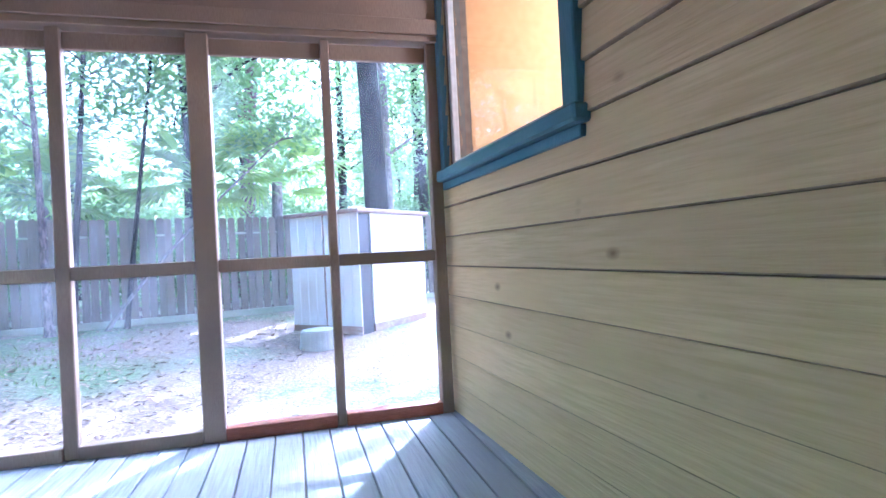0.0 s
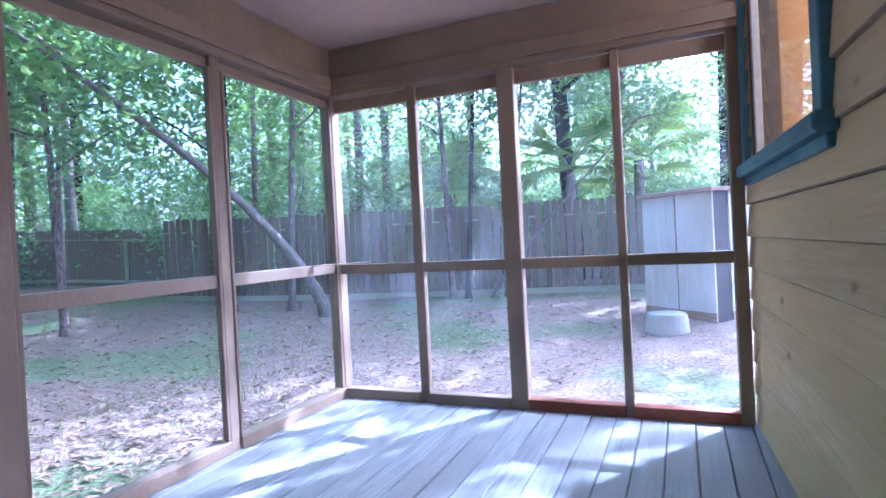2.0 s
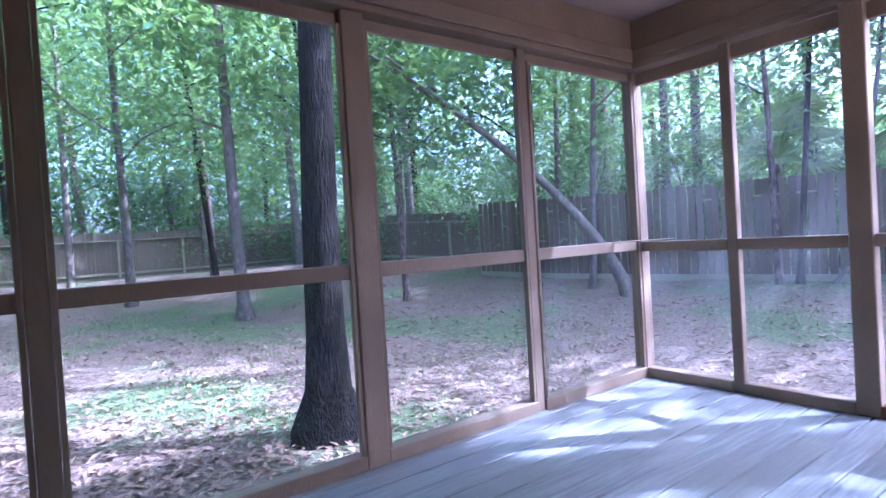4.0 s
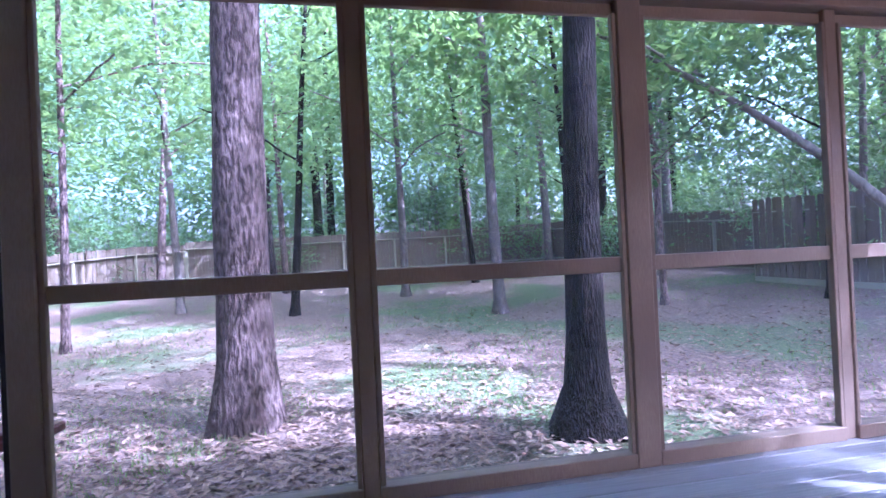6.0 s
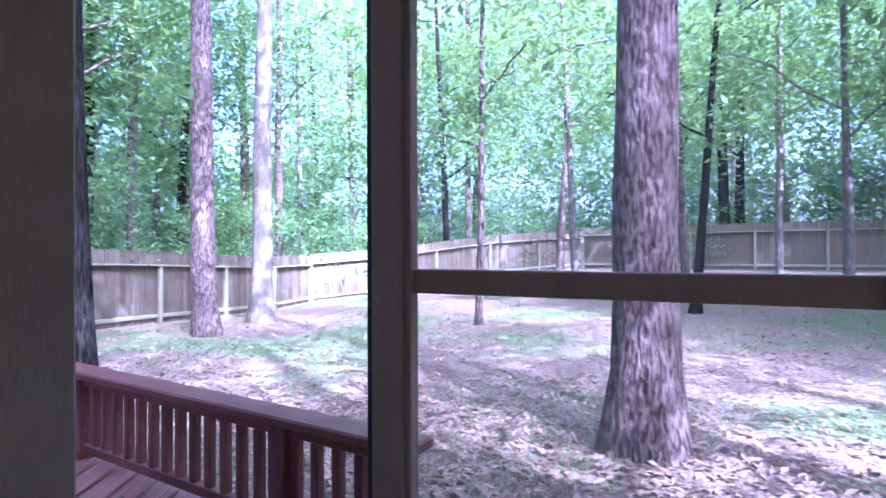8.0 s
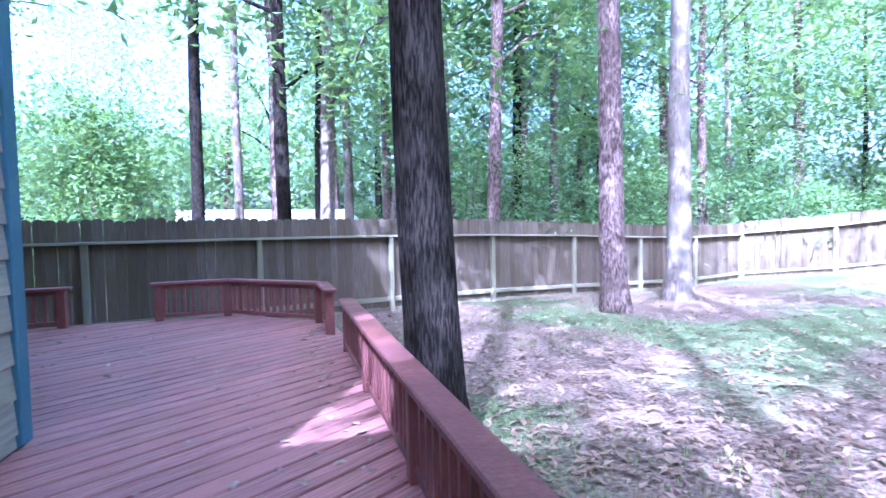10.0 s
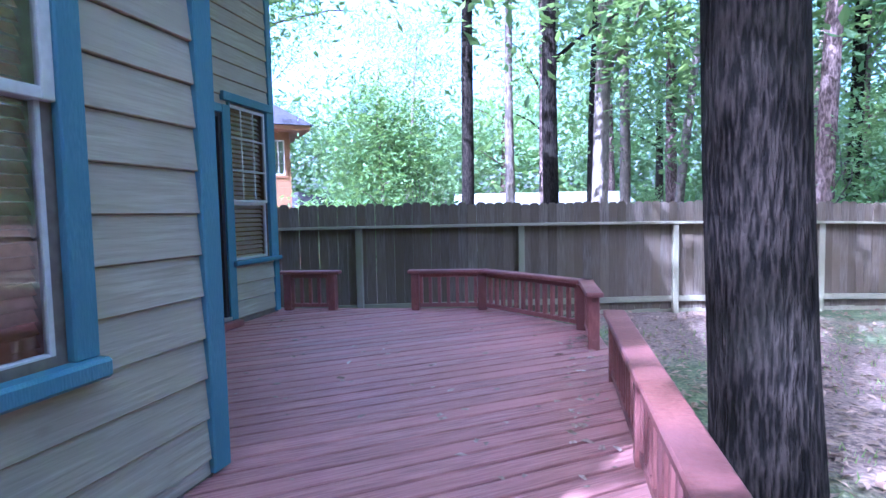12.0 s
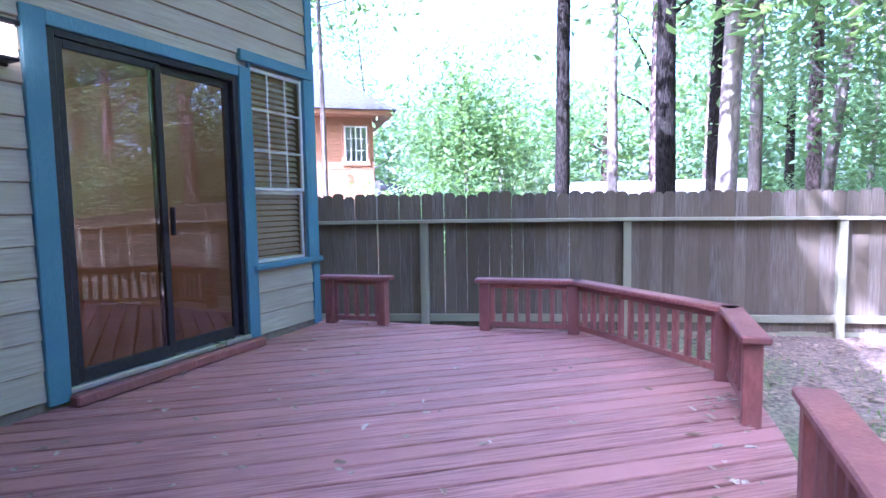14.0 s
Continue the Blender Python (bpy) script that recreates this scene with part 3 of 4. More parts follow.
w3 = thing("window_3", "blue-trimmed divided sash window with half-open pale blinds", "window", kind="structure", m=SW)
part("trim_board", box(v0 - 0.025, v0, -0.042, 0.0, vz0, vz1 + 0.02, 0.005), BLUE, w3)
part("trim_board", box(v1, v1 + 0.07, -0.042, 0.0, vz0, vz1 + 0.02, 0.005), BLUE, w3)
part("trim_board", box(v0 - 0.12, v1 + 0.13, -0.055, 0.0, vz1 + 0.02, vz1 + 0.11, 0.006), BLUE, w3)
part("window_sill", box(v0 - 0.06, v1 + 0.16, -0.085, 0.0, vz0 - 0.05, vz0, 0.01), BLUE, w3)
zm = 1.08
for z0, z1, y in ((vz0, zm, 0.03), (zm, vz1, 0.005)):
    for x0, x1, za, zb in ((v0, v0 + 0.03, z0, z1), (v1 - 0.03, v1, z0, z1), (v0 + 0.03, v1 - 0.03, z0, z0 + 0.03), (v0 + 0.03, v1 - 0.03, z1 - 0.03, z1)):
        part("sash", box(x0, x1, y - 0.014, y + 0.014, za, zb, 0.003), WHITE, w3)
    part("pane", pane((v0, y), (v1, y), z0, z1), GLASS, w3).visible_shadow = False
for i in (1, 2):
    x = v0 + (v1 - v0) * i / 3
    part("muntin", box(x - 0.009, x + 0.009, -0.006, 0.002, zm + 0.03, vz1 - 0.03, 0.002), WHITE, w3)
for i in (1, 2):
    z = zm + (vz1 - zm) * i / 3
    part("muntin", box(v0 + 0.03, v1 - 0.03, -0.008, 0.0, z - 0.009, z + 0.009, 0.002), WHITE, w3)
bl = thing("window_blind", "pale half-open slatted blind behind divided panes", "blind", m=SW)
blinds(bl, v0, v1, 0.085, vz0, vz1, BLINDPALE, 0.05, 50)

lamp_m = SW @ pose(1.115, -0.06, 1.83)
wl = thing("wall_lantern", "lit brass wall lantern beside the sliding door", "wall lamp", m=lamp_m)
part("back_plate", box(-0.05, 0.05, 0.03, 0.058, -0.12, 0.12, 0.008), BLACKMETAL, wl)
part("glass", box(-0.05, 0.05, -0.06, 0.03, -0.08, 0.08, 0.01), ROOMLAMP, wl)
part("cap", box(-0.065, 0.065, -0.075, 0.03, 0.081, 0.11, 0.012), BLACKMETAL, wl)
part("base", box(-0.055, 0.055, -0.065, 0.03, -0.105, -0.081, 0.008), BLACKMETAL, wl)

room2 = thing("room_door_side", "dim ochre room behind the sliding door", "room", kind="structure", m=DECK)
part("wall_body", box(3.6, 3.7, -9.2, -5.5, -0.3, 2.4, 0), ORANGEWALL, room2)
part("wall_body", box(-0.3, 3.6, -5.52, -5.42, -0.3, 2.4, 0), ORANGEWALL, room2)
part("room_floor", box(-0.3, 3.6, -9.2, -5.52, DZ - 0.02, DZ + 0.06, 0), ROOMFLOOR, room2)
part("room_ceiling", box(-0.3, 3.7, -9.2, -5.42, 2.4, 2.5, 0), CEIL, room2)
# Invented light source, out of view, gives the door glass its warm interior.
lamp = new("dining_lamp", bpy.data.lights.new("dining_lamp", 'POINT'))
lamp.data.energy, lamp.data.color, lamp.data.shadow_soft_size = 3.0, (1, 0.64, 0.26), 0.12
lamp.matrix_world = DECK @ Matrix.Translation((2.2, -7.2, 2.1))
cl = thing("ceiling_lamp", "unseen round lamp added behind the sliding door", "lamp", m=DECK @ pose(2.2, -7.2, 2.4))
bm = bmesh.new()
bmesh.ops.create_uvsphere(bm, u_segments=16, v_segments=8, radius=0.11)
bmesh.ops.scale(bm, vec=(1, 1, 0.5), verts=bm.verts)
part("shade", bm, ROOMLAMP, cl, smooth=True).visible_shadow = False


# ---- deck railings ----
RT = 0.258


def railing(label, pts, posts, group="deck railings", cap=0.14):
    t = thing("railing", label, "railing", group, m=DECK)
    for a, b in zip(pts, pts[1:]):
        a, b = Vector((*a, 0)), Vector((*b, 0))
        d = (b - a).normalized()
        z = Vector((0, 0, 1))
        part("cap", beam(a - d * 0.05 + z * (RT - 0.02), b + d * 0.05 + z * (RT - 0.02), cap, 0.04, 0.008), RAILRED, t)
        part("top_rail", beam(a + z * (RT - 0.065), b + z * (RT - 0.065), 0.04, 0.045), RAILRED, t)
        part("bottom_rail", beam(a + z * (DZ + 0.06), b + z * (DZ + 0.06), 0.045, 0.045), RAILRED, t)
        n = max(2, int((b - a).length / 0.105))
        base = None
        for i in range(1, n):
            p = a.lerp(b, i / n)
            if base is None:
                ob = part("baluster", box(-0.019, 0.019, -0.019, 0.019, DZ + 0.083, RT - 0.088, 0.003), RAILRED, t)
                base = ob.data
            else:
                ob = new("baluster", base)
                ob.parent = t
            ob.matrix_basis = Matrix.Translation(p) @ d.to_track_quat('X', 'Z').to_matrix().to_4x4()
    for p in posts:
        part("post", box(p[0] - 0.047, p[0] + 0.047, p[1] - 0.047, p[1] + 0.047, DZ - (0.3 if len(p) > 2 else 0), RT - 0.041, 0.006), RAILRED, t)
    return t


railing("short red-stained wooden railing beside the house corner", [(-0.52, -9.36), (-1.16, -9.46)], [(-0.57, -9.37), (-1.11, -9.455)])
railing("angled red-stained wooden railing round the deck corner", [(-2.08, -9.58), (-2.92, -9.72), (-4.07, -8.78), (-4.14, -7.98)], [(-2.12, -9.587), (-2.90, -9.70), (-4.03, -8.76), (-4.135, -8.03, 1)])
railing("long red-stained wooden railing from the porch to the deck opening", [(-4.26, -7.12), (-4.52, -2.35)], [(-4.27, -7.17, 1), (-4.335, -5.9), (-4.41, -4.5), (-4.49, -2.95)])


# ---- fences ----
def picket_mesh(h, w=0.135, t=0.016, name="picket"):
    bm = bmesh.new()
    c = 0.03
    poly = [(-w / 2, 0), (w / 2, 0), (w / 2, h - c), (w / 2 - c, h), (-w / 2 + c, h), (-w / 2, h - c)]
    f = [bm.verts.new((x, -t / 2, z)) for x, z in poly]
    b = [bm.verts.new((x, t / 2, z)) for x, z in poly]
    bm.faces.new(f)
    bm.faces.new(b[::-1])
    for i in range(6):
        j = (i + 1) % 6
        bm.faces.new((f[j], f[i], b[i], b[j]))
    me = bpy.data.meshes.new(name)
    bm.to_mesh(me)
    bm.free()
    me.materials.append(FENCEWOOD)
    return me


def fence(label, a, b, h=1.83, step=2.44, inward=1, gap=0.006, parts=True, lean=0.006, seed=3):
    rnd = random.Random(seed)
    a, b = Vector(a), Vector(b)
    d = (b - a)
    L = d.length
    d.normalize()
    nrm = Vector((-d.y, d.x)) * inward
    t = thing("fence", label, "fence", kind="structure")
    yaw = math.atan2(d.y, d.x)
    pm = [picket_mesh(h + k) for k in (-0.012, 0.0, 0.015)]
    at = lambda s, off: (a.x + d.x * s + nrm.x * off, a.y + d.y * s + nrm.y * off)
    n = max(1, round(L / step))
    hs = [gz(*at(L * i / n, 0)) for i in range(n + 1)]
    top = lambda s: hs[min(int(s / L * n), n - 1)] + (hs[min(int(s / L * n), n - 1) + 1] - hs[min(int(s / L * n), n - 1)]) * (s / L * n - min(int(s / L * n), n - 1))
    for i in range(n + 1):
        x, y = at(L * i / n, 0.075)
        part("post", box(x - 0.045, x + 0.045, y - 0.045, y + 0.045, hs[i] - 0.1, hs[i] + h - 0.292, 0.005), FENCEPOST, t)
        if i < n:
            for zz, hh in ((0.22, 0.09), (h - 0.27, 0.04)):
                p, q = at(L * i / n, 0.045 if zz < 1 else 0.07), at(L * (i + 1) / n, 0.045 if zz < 1 else 0.07)
                part("rail", beam((*p, hs[i] + zz), (*q, hs[i + 1] + zz), 0.04 if zz < 1 else 0.14, hh), FENCEPOST, t)
            p, q = at(L * i / n, -0.01), at(L * (i + 1) / n, -0.01)
            part("kickboard", beam((*p, hs[i] + 0.05), (*q, hs[i + 1] + 0.05), 0.03, 0.16), FENCEPOST, t)
    s = 0.07
    rest = bmesh.new()
    while s < L:
        x, y = at(s, 0)
        m = Matrix.Translation((x, y, top(s) + 0.06 + rnd.uniform(-0.012, 0.012))) @ Matrix.Rotation(yaw, 4, 'Z') @ Matrix.Rotation(rnd.uniform(-lean, lean), 4, 'Y') @ Matrix.Rotation(rnd.uniform(-lean, lean), 4, 'X')
        me = rnd.choice(pm)
        if parts:
            ob = new("picket", me)
            ob.parent = t
            ob.matrix_basis = m
        else:
            k = len(rest.verts)
            rest.from_mesh(me)
            rest.verts.ensure_lookup_table()
            bmesh.ops.transform(rest, matrix=m, verts=rest.verts[k:])
        s += 0.135 + gap * rnd.uniform(0.2, 2.2)
    if not parts:
        part("pickets", rest, FENCEWOOD, t)["kind"] = "stuff"
    else:
        rest.free()
    return t


fence("weathered grey wooden picket fence with pale rails behind the deck", (4.38, -9.79), (-17.0, -14.38), h=1.68, inward=-1, gap=0.0022, lean=0.002, seed=5)
fence("weathered grey wooden fence along the far side of the yard", (-17.0, -14.38), (-27.5, -7.0), h=1.72, inward=-1, seed=6)
fence("weathered grey wooden fence under the trees across the yard", (-27.5, -7.0), (-25.5, 9.5), inward=-1, seed=7, parts=False)
fence("weathered grey wooden fence deep in the trees", (-25.5, 9.5), (-12.5, 13.5), inward=-1, seed=8, parts=False)
fence("brown backlit wooden fence with light between its boards", (4.0, 13.6), (-12.5, 9.9), h=2.0, inward=-1, gap=0.022, lean=0.012, seed=9)

# ---- shed, neighbour's house, outbuilding ----
sh = thing("shed", "small white metal garden shed with a dark panel in its doorway", "shed", m=pose(-0.95, 9.5, -0.26, 0, 0, -45))
part("panel", box(0, 0.69, 0, 0.03, 0.14, 1.9, 0.004), SHEDMAT, sh)
part("panel", box(0.73, 1.42, 0, 0.03, 0.14, 1.9, 0.004), SHEDMAT, sh)
# Brown strip puts the shade of the panel seam into colour.
part("seam", box(0.691, 0.729, 0.008, 0.03, 0.0, 1.9, 0.003), SHEDRUST_SHADE, sh)
part("side_panel", box(1.39, 1.42, 0.33, 1.9, 0.14, 1.9, 0.004), SHEDMAT, sh)
part("side_panel", box(0, 0.03, 0.031, 1.9, 0.14, 1.9, 0.004), SHEDMAT, sh)
part("back_panel", box(0.031, 1.389, 1.87, 1.9, 0.0, 1.9, 0.004), SHEDMAT, sh)
for x0, x1, y0, y1 in ((0, 0.69, -0.006, 0.03), (0.73, 1.426, -0.006, 0.03), (1.39, 1.426, 0.33, 1.9)):
    part("base_strip", box(x0, x1, y0, y1, -0.15, 0.138, 0.004), SHEDBASE, sh, "rust-stained base strip")
# One flat dark panel fills the doorway.
part("door", box(1.37, 1.40, 0.031, 0.329, -0.1, 1.89, 0.003), BLACKMETAL, sh, "dark panel across the shed doorway")
part("roof", box(-0.07, 1.50, -0.08, 1.98, 1.905, 1.965, 0.01), SHEDRUST_SHADE, sh)
for x in (0.16, 0.34, 0.52, 0.89, 1.07, 1.25):
    part("rib", box(x, x + 0.018, -0.008, -0.001, 0.14, 1.89, 0.003), SHEDMAT, sh)
bm = bmesh.new()
bmesh.ops.create_cone(bm, cap_ends=True, segments=24, radius1=0.3, radius2=0.27, depth=0.28)
bmesh.ops.bevel(bm, geom=bm.edges[:], offset=0.02, segments=2, affect='EDGES')
solo("stone_urn", bm, CONCRETE, "low round grey stone pot standing near the shed", "stone pot", m=pose(-0.6, 8.0, gz(-0.6, 8.0) + 0.11))

NB = DECK @ pose(5.7, -20.5, -0.4, 0, 0, 40)
nb = thing("neighbour_house", "two-storey orange cedar neighbour house with grey roofs", "house", m=NB)
part("wall", box(0.0, 7.0, -6.0, 0.0, -0.6, 4.15, 0), ORANGESIDE, nb)
z = -0.5
while z < 3.9:
    part("board", box(-0.02, 7.0, 0.002, 0.02, z, z + 0.19, 0.003), ORANGESIDE, nb)
    z += 0.2
wn_ = part("window", box(0.10, 1.0, 0.021, 0.06, 2.62, 3.95, 0.004), ORANGESIDE, nb, "white window with orange trim")
part("frame", box(0.18, 0.92, 0.061, 0.075, 2.70, 3.87, 0.004), WHITE, wn_)
part("pane", box(0.23, 0.87, 0.076, 0.08, 2.75, 3.82, 0), GLASS, wn_)
for x in (0.39, 0.55, 0.71):
    part("muntin", box(x - 0.012, x + 0.012, 0.081, 0.09, 2.75, 3.82, 0), WHITE, wn_)
for zz in (3.1, 3.47):
    part("muntin", box(0.23, 0.87, 0.081, 0.089, zz - 0.012, zz + 0.012, 0), WHITE, wn_)
part("eave", box(-0.6, 7.5, -6.5, 0.6, 4.15, 4.31, 0.01), ORANGESIDE, nb)
bm = prism([(-0.7, -6.6), (7.6, -6.6), (7.6, 0.7), (-0.7, 0.7)], 4.31, 4.35)
for v in bm.verts:
    if v.co.z > 4.33:
        v.co.x, v.co.y, v.co.z = 3.45 + (v.co.x - 3.45) * 0.3, -2.95 + (v.co.y + 2.95) * 0.1, 6.6
part("roof", bm, SHINGLE, nb)
bm = prism([(-5.0, -5.0), (0.0, -5.0), (0.0, 1.2), (-5.0, 1.2)], 0.95, 1.1)
for v in bm.verts:
    if v.co.z > 1.05:
        v.co.x, v.co.z = (-0.02 if v.co.x > -2 else -4.0), 2.1 if v.co.x > -2 else 1.15
part("lower_roof", bm, SHINGLE, nb)
part("lower_wall", box(-4.4, 0.0, -4.4, 0.4, -0.6, 0.94, 0), ORANGESIDE, nb)

ob_ = thing("outbuilding", "long low outbuilding with a pale metal roof behind the fence", "outbuilding", m=pose(-7.2, -25.6, 0, 0, 0, 4))
part("wall", box(0, 6.3, -3, 0, -1.0, 1.35, 0), SHEDMAT, ob_)
bm = prism([(-0.3, -3.3), (6.8, -3.3), (6.8, 0.3), (-0.3, 0.3)], 1.36, 1.42)
for v in bm.verts:
    if v.co.z > 1.4:
        v.co.y, v.co.z = (v.co.y if v.co.y > 0 else -1.6), v.co.z + (0 if v.co.y > 0 else 0.45)
part("roof", bm, PALEROOF, ob_)


# ---- trees ----
def trunk_mesh(rnd, h, r, lean=(0, 0), flare=1.6, seg=14, rings=16, bark=BARKDARK, wob=0.02, tip=0.35, bend=1.0):
    bm = bmesh.new()
    prev = None
    off = rnd.uniform(0, 50)
    for k in range(rings + 1):
        s = (k / rings) ** 1.5
        z = h * s - 0.15
        rr = r * (1 - (1 - tip) * s) * (1 + (flare - 1) * math.exp(-max(z, 0) / (r * 1.3)))
        cx = lean[0] * s ** bend + wob * h * 0.2 * noise.noise((off, z * 0.25, 0))
        cy = lean[1] * s ** bend + wob * h * 0.2 * noise.noise((off, z * 0.25, 7))
        ring = []
        for i in range(seg):
            an = 2 * math.pi * i / seg
            q = rr * (1 + 0.10 * noise.noise((math.cos(an) * 1.5 + off, math.sin(an) * 1.5, z * 0.7)) + (0.25 * max(0, math.cos(an * 4 + off)) * math.exp(-max(z, 0) / (r * 1.1)) if flare > 1.2 else 0))
            ring.append(bm.verts.new((cx + q * math.cos(an), cy + q * math.sin(an), z)))
        if prev:
            for i in range(seg):
                bm.faces.new((prev[i], prev[(i + 1) % seg], ring[(i + 1) % seg], ring[i]))
        prev = ring
    bm.faces.new(prev)
    return bm


def limb(bm, a, b, r0, r1, rnd, seg=7, n=6):
    a, b = Vector(a), Vector(b)
    prev = None
    q = (b - a).to_track_quat('Z', 'Y')
    for k in range(n + 1):
        s = k / n
        c = a.lerp(b, s) + Vector((noise.noise((a.x * 3 + s * 3, 1, a.z)), noise.noise((a.y * 3, s * 3, a.z)), 0.6 * math.sin(s * 3))) * 0.16 * (b - a).length * (1 if 0 < k else 0) * s
        rr = r0 + (r1 - r0) * s
        ring = [bm.verts.new(c + q @ Vector((rr * math.cos(2 * math.pi * i / seg), rr * math.sin(2 * math.pi * i / seg), 0))) for i in range(seg)]
        if prev:
            for i in range(seg):
                bm.faces.new((prev[i], prev[(i + 1) % seg], ring[(i + 1) % seg], ring[i]))
        prev = ring
    return bm


def leaves(rnd, clumps, per, spread, size, squash=0.7):
    """Many small folded leaves gathered in clumps."""
    verts, faces = [], []
    for c in clumps:
        for _ in range(per):
            p = Vector(c) + Vector((rnd.gauss(0, spread), rnd.gauss(0, spread), rnd.gauss(0, spread * squash)))
            u = Vector((rnd.uniform(-1, 1), rnd.uniform(-1, 1), rnd.uniform(-0.7, 0.5))).normalized()
            w = u.cross(Vector((rnd.uniform(-0.6, 0.6), rnd.uniform(-0.6, 0.6), 1))).normalized()
            s = size * rnd.uniform(0.55, 1.35)
            k = len(verts)
            droop = Vector((0, 0, -0.12 * s))
            verts += [p - u * s, p + w * s * 0.45 + droop, p + u * s, p - w * s * 0.45 + droop]
            faces.append((k, k + 1, k + 2, k + 3))
    return verts, faces


def leaf_part(name, vf, mat, parent):
    me = bpy.data.meshes.new(name)
    me.from_pydata([tuple(v) for v in vf[0]], [], vf[1])
    me.materials.append(mat)
    ob = new(name, me)
    if parent is not None:
        ob.parent = parent
    return ob


def tree(label, x, y, h, r, bark, lean=(0, 0), flare=1.6, crown=None, limbs=5, seed=1, leafmat=LEAF, per=60, size=0.15, group="", low=0.45, spread=0.55, tip=0.35, bend=1.0):
    rnd = random.Random(seed)
    t = thing("tree", label, "tree", group, m=pose(x, y, gz(x, y)))
    part("trunk", trunk_mesh(rnd, h, r, lean, flare, bark=bark, tip=tip, bend=bend), bark, t, smooth=True)
    clumps = []
    for i in range(limbs):
        s = low + (1 - low) * (i + rnd.random()) / limbs
        an = rnd.uniform(0, 6.28)
        ln = crown * rnd.uniform(0.5, 1.0)
        a = Vector((lean[0] * s ** bend, lean[1] * s ** bend, h * s))
        b = a + Vector((math.cos(an) * ln, math.sin(an) * ln, rnd.uniform(0.1, 0.6) * ln))
        part("limb", limb(bmesh.new(), a, b, r * 0.32 * (1.1 - s * 0.6), 0.02, rnd), bark, t, smooth=True)
        for k in range(5):
            clumps.append(a.lerp(b, rnd.uniform(0.4, 1.1)) + Vector((rnd.gauss(0, 0.5), rnd.gauss(0, 0.5), rnd.gauss(0.2, 0.4))))
    for k in range(limbs * 4):
        s = rnd.uniform(low, 1.05)
        an, q = rnd.uniform(0, 6.28), crown * math.sqrt(rnd.random()) * (1.15 - 0.6 * abs(s - 0.75))
        clumps.append((lean[0] * s + math.cos(an) * q, lean[1] * s + math.sin(an) * q, h * s))
    leaf_part("crown", leaves(rnd, clumps, per, spread, size), leafmat, t)
    return t


tree("thick old pine with scaly sunlit bark in the yard", -5.9, -1.4, 17, 0.265, BARKPINE, (0.0, 0.3), 1.45, 4.0, 6, 11, per=90, size=0.1, low=0.6)
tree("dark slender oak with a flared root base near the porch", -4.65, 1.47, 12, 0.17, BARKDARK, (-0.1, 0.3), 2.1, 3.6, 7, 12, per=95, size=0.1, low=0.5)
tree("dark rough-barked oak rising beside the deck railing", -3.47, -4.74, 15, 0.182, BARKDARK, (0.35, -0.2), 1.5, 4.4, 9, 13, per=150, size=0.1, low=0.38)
tree("tall straight pine near the back fence", -8.9, -9.95, 18, 0.24, BARKPINE, (0.2, -0.6), 1.4, 3.4, 6, 14, per=90, size=0.1, low=0.55)
tree("tall sunlit pine by the fence corner", -11.4, -11.1, 18, 0.26, BARKPALE, (-0.1, 0.2), 1.3, 3.4, 6, 15, per=90, size=0.1, low=0.55)
# All but the first are out of view, added to shade deck and yard.
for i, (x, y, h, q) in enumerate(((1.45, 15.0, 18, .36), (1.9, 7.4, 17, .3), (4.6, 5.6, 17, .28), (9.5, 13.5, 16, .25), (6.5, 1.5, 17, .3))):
    tree("tall broad canopy-shade oak, mostly unseen behind the house", x, y, h, q, BARKDARK, (-0.6, -0.4), 1.5, 5.0, 9, 40 + i, LEAFBLUE, 62, 0.12, "tall trees behind the house", 0.45, 0.75)
# the leaning tree across the corner
tree("grey tree leaning far over across the porch corner", -6.9, 8.9, 8.0, 0.14, BARKPALE, (-6.4, -6.4), 1.2, 2.4, 6, 16, per=80, low=0.5, tip=0.4, bend=1.5)
yard = [(-9.5, 9.0, .09), (-8.2, 9.4, .08), (-5.05, 11.0, .07), (-4.75, 11.15, .06), (-12.5, 3.2, .14), (-13.5, 5.5, .09), (-15.0, -1.5, .11), (-12.2, -5.6, .09), (-16.8, 1.6, .13), (-18.5, 4.2, .1),
        (-14.6, 7.5, .1), (-17.5, -4.8, .12), (-19.8, -2.0, .12), (-11.2, 6.5, .08), (-10.4, 10.8, .1), (-21, 0.5, .12), (-22, 5.0, .13), (-16.0, 9.5, .1)]
for i, (x, y, r) in enumerate(yard):
    rnd = random.Random(100 + i)
    tree("slim grey-barked young tree in the wooded yard", x, y, rnd.uniform(8, 11), r, rnd.choice((BARKPALE, BARKDARK, BARKPINE)), (rnd.uniform(-.8, .8), rnd.uniform(-.8, .8)), 1.3, 2.8, 6, 200 + i, rnd.choice((LEAF, LEAFBLUE)), 62, 0.105, "young yard trees", 0.36)

for i, (x, y, q) in enumerate(((-1.6, -15.75, .16), (-2.64, -21.35, .17), (-3.57, -16.35, .22), (-5.1, -20.35, .17), (-6.0, -19.85, .17), (-7.8, -21.4, .2), (-11.4, -18.5, .18), (-13.6, -19.5, .2))):
    tree("tall slender trunk standing just beyond the back fence", x, y, 17, q, (BARKDARK, BARKPALE, BARKPINE)[i % 3], (0.3 * (i % 3 - 1), 0.3), 1.3, 3.4, 6, 700 + i, LEAF, 95, 0.095, "trees behind the back fence", 0.5)
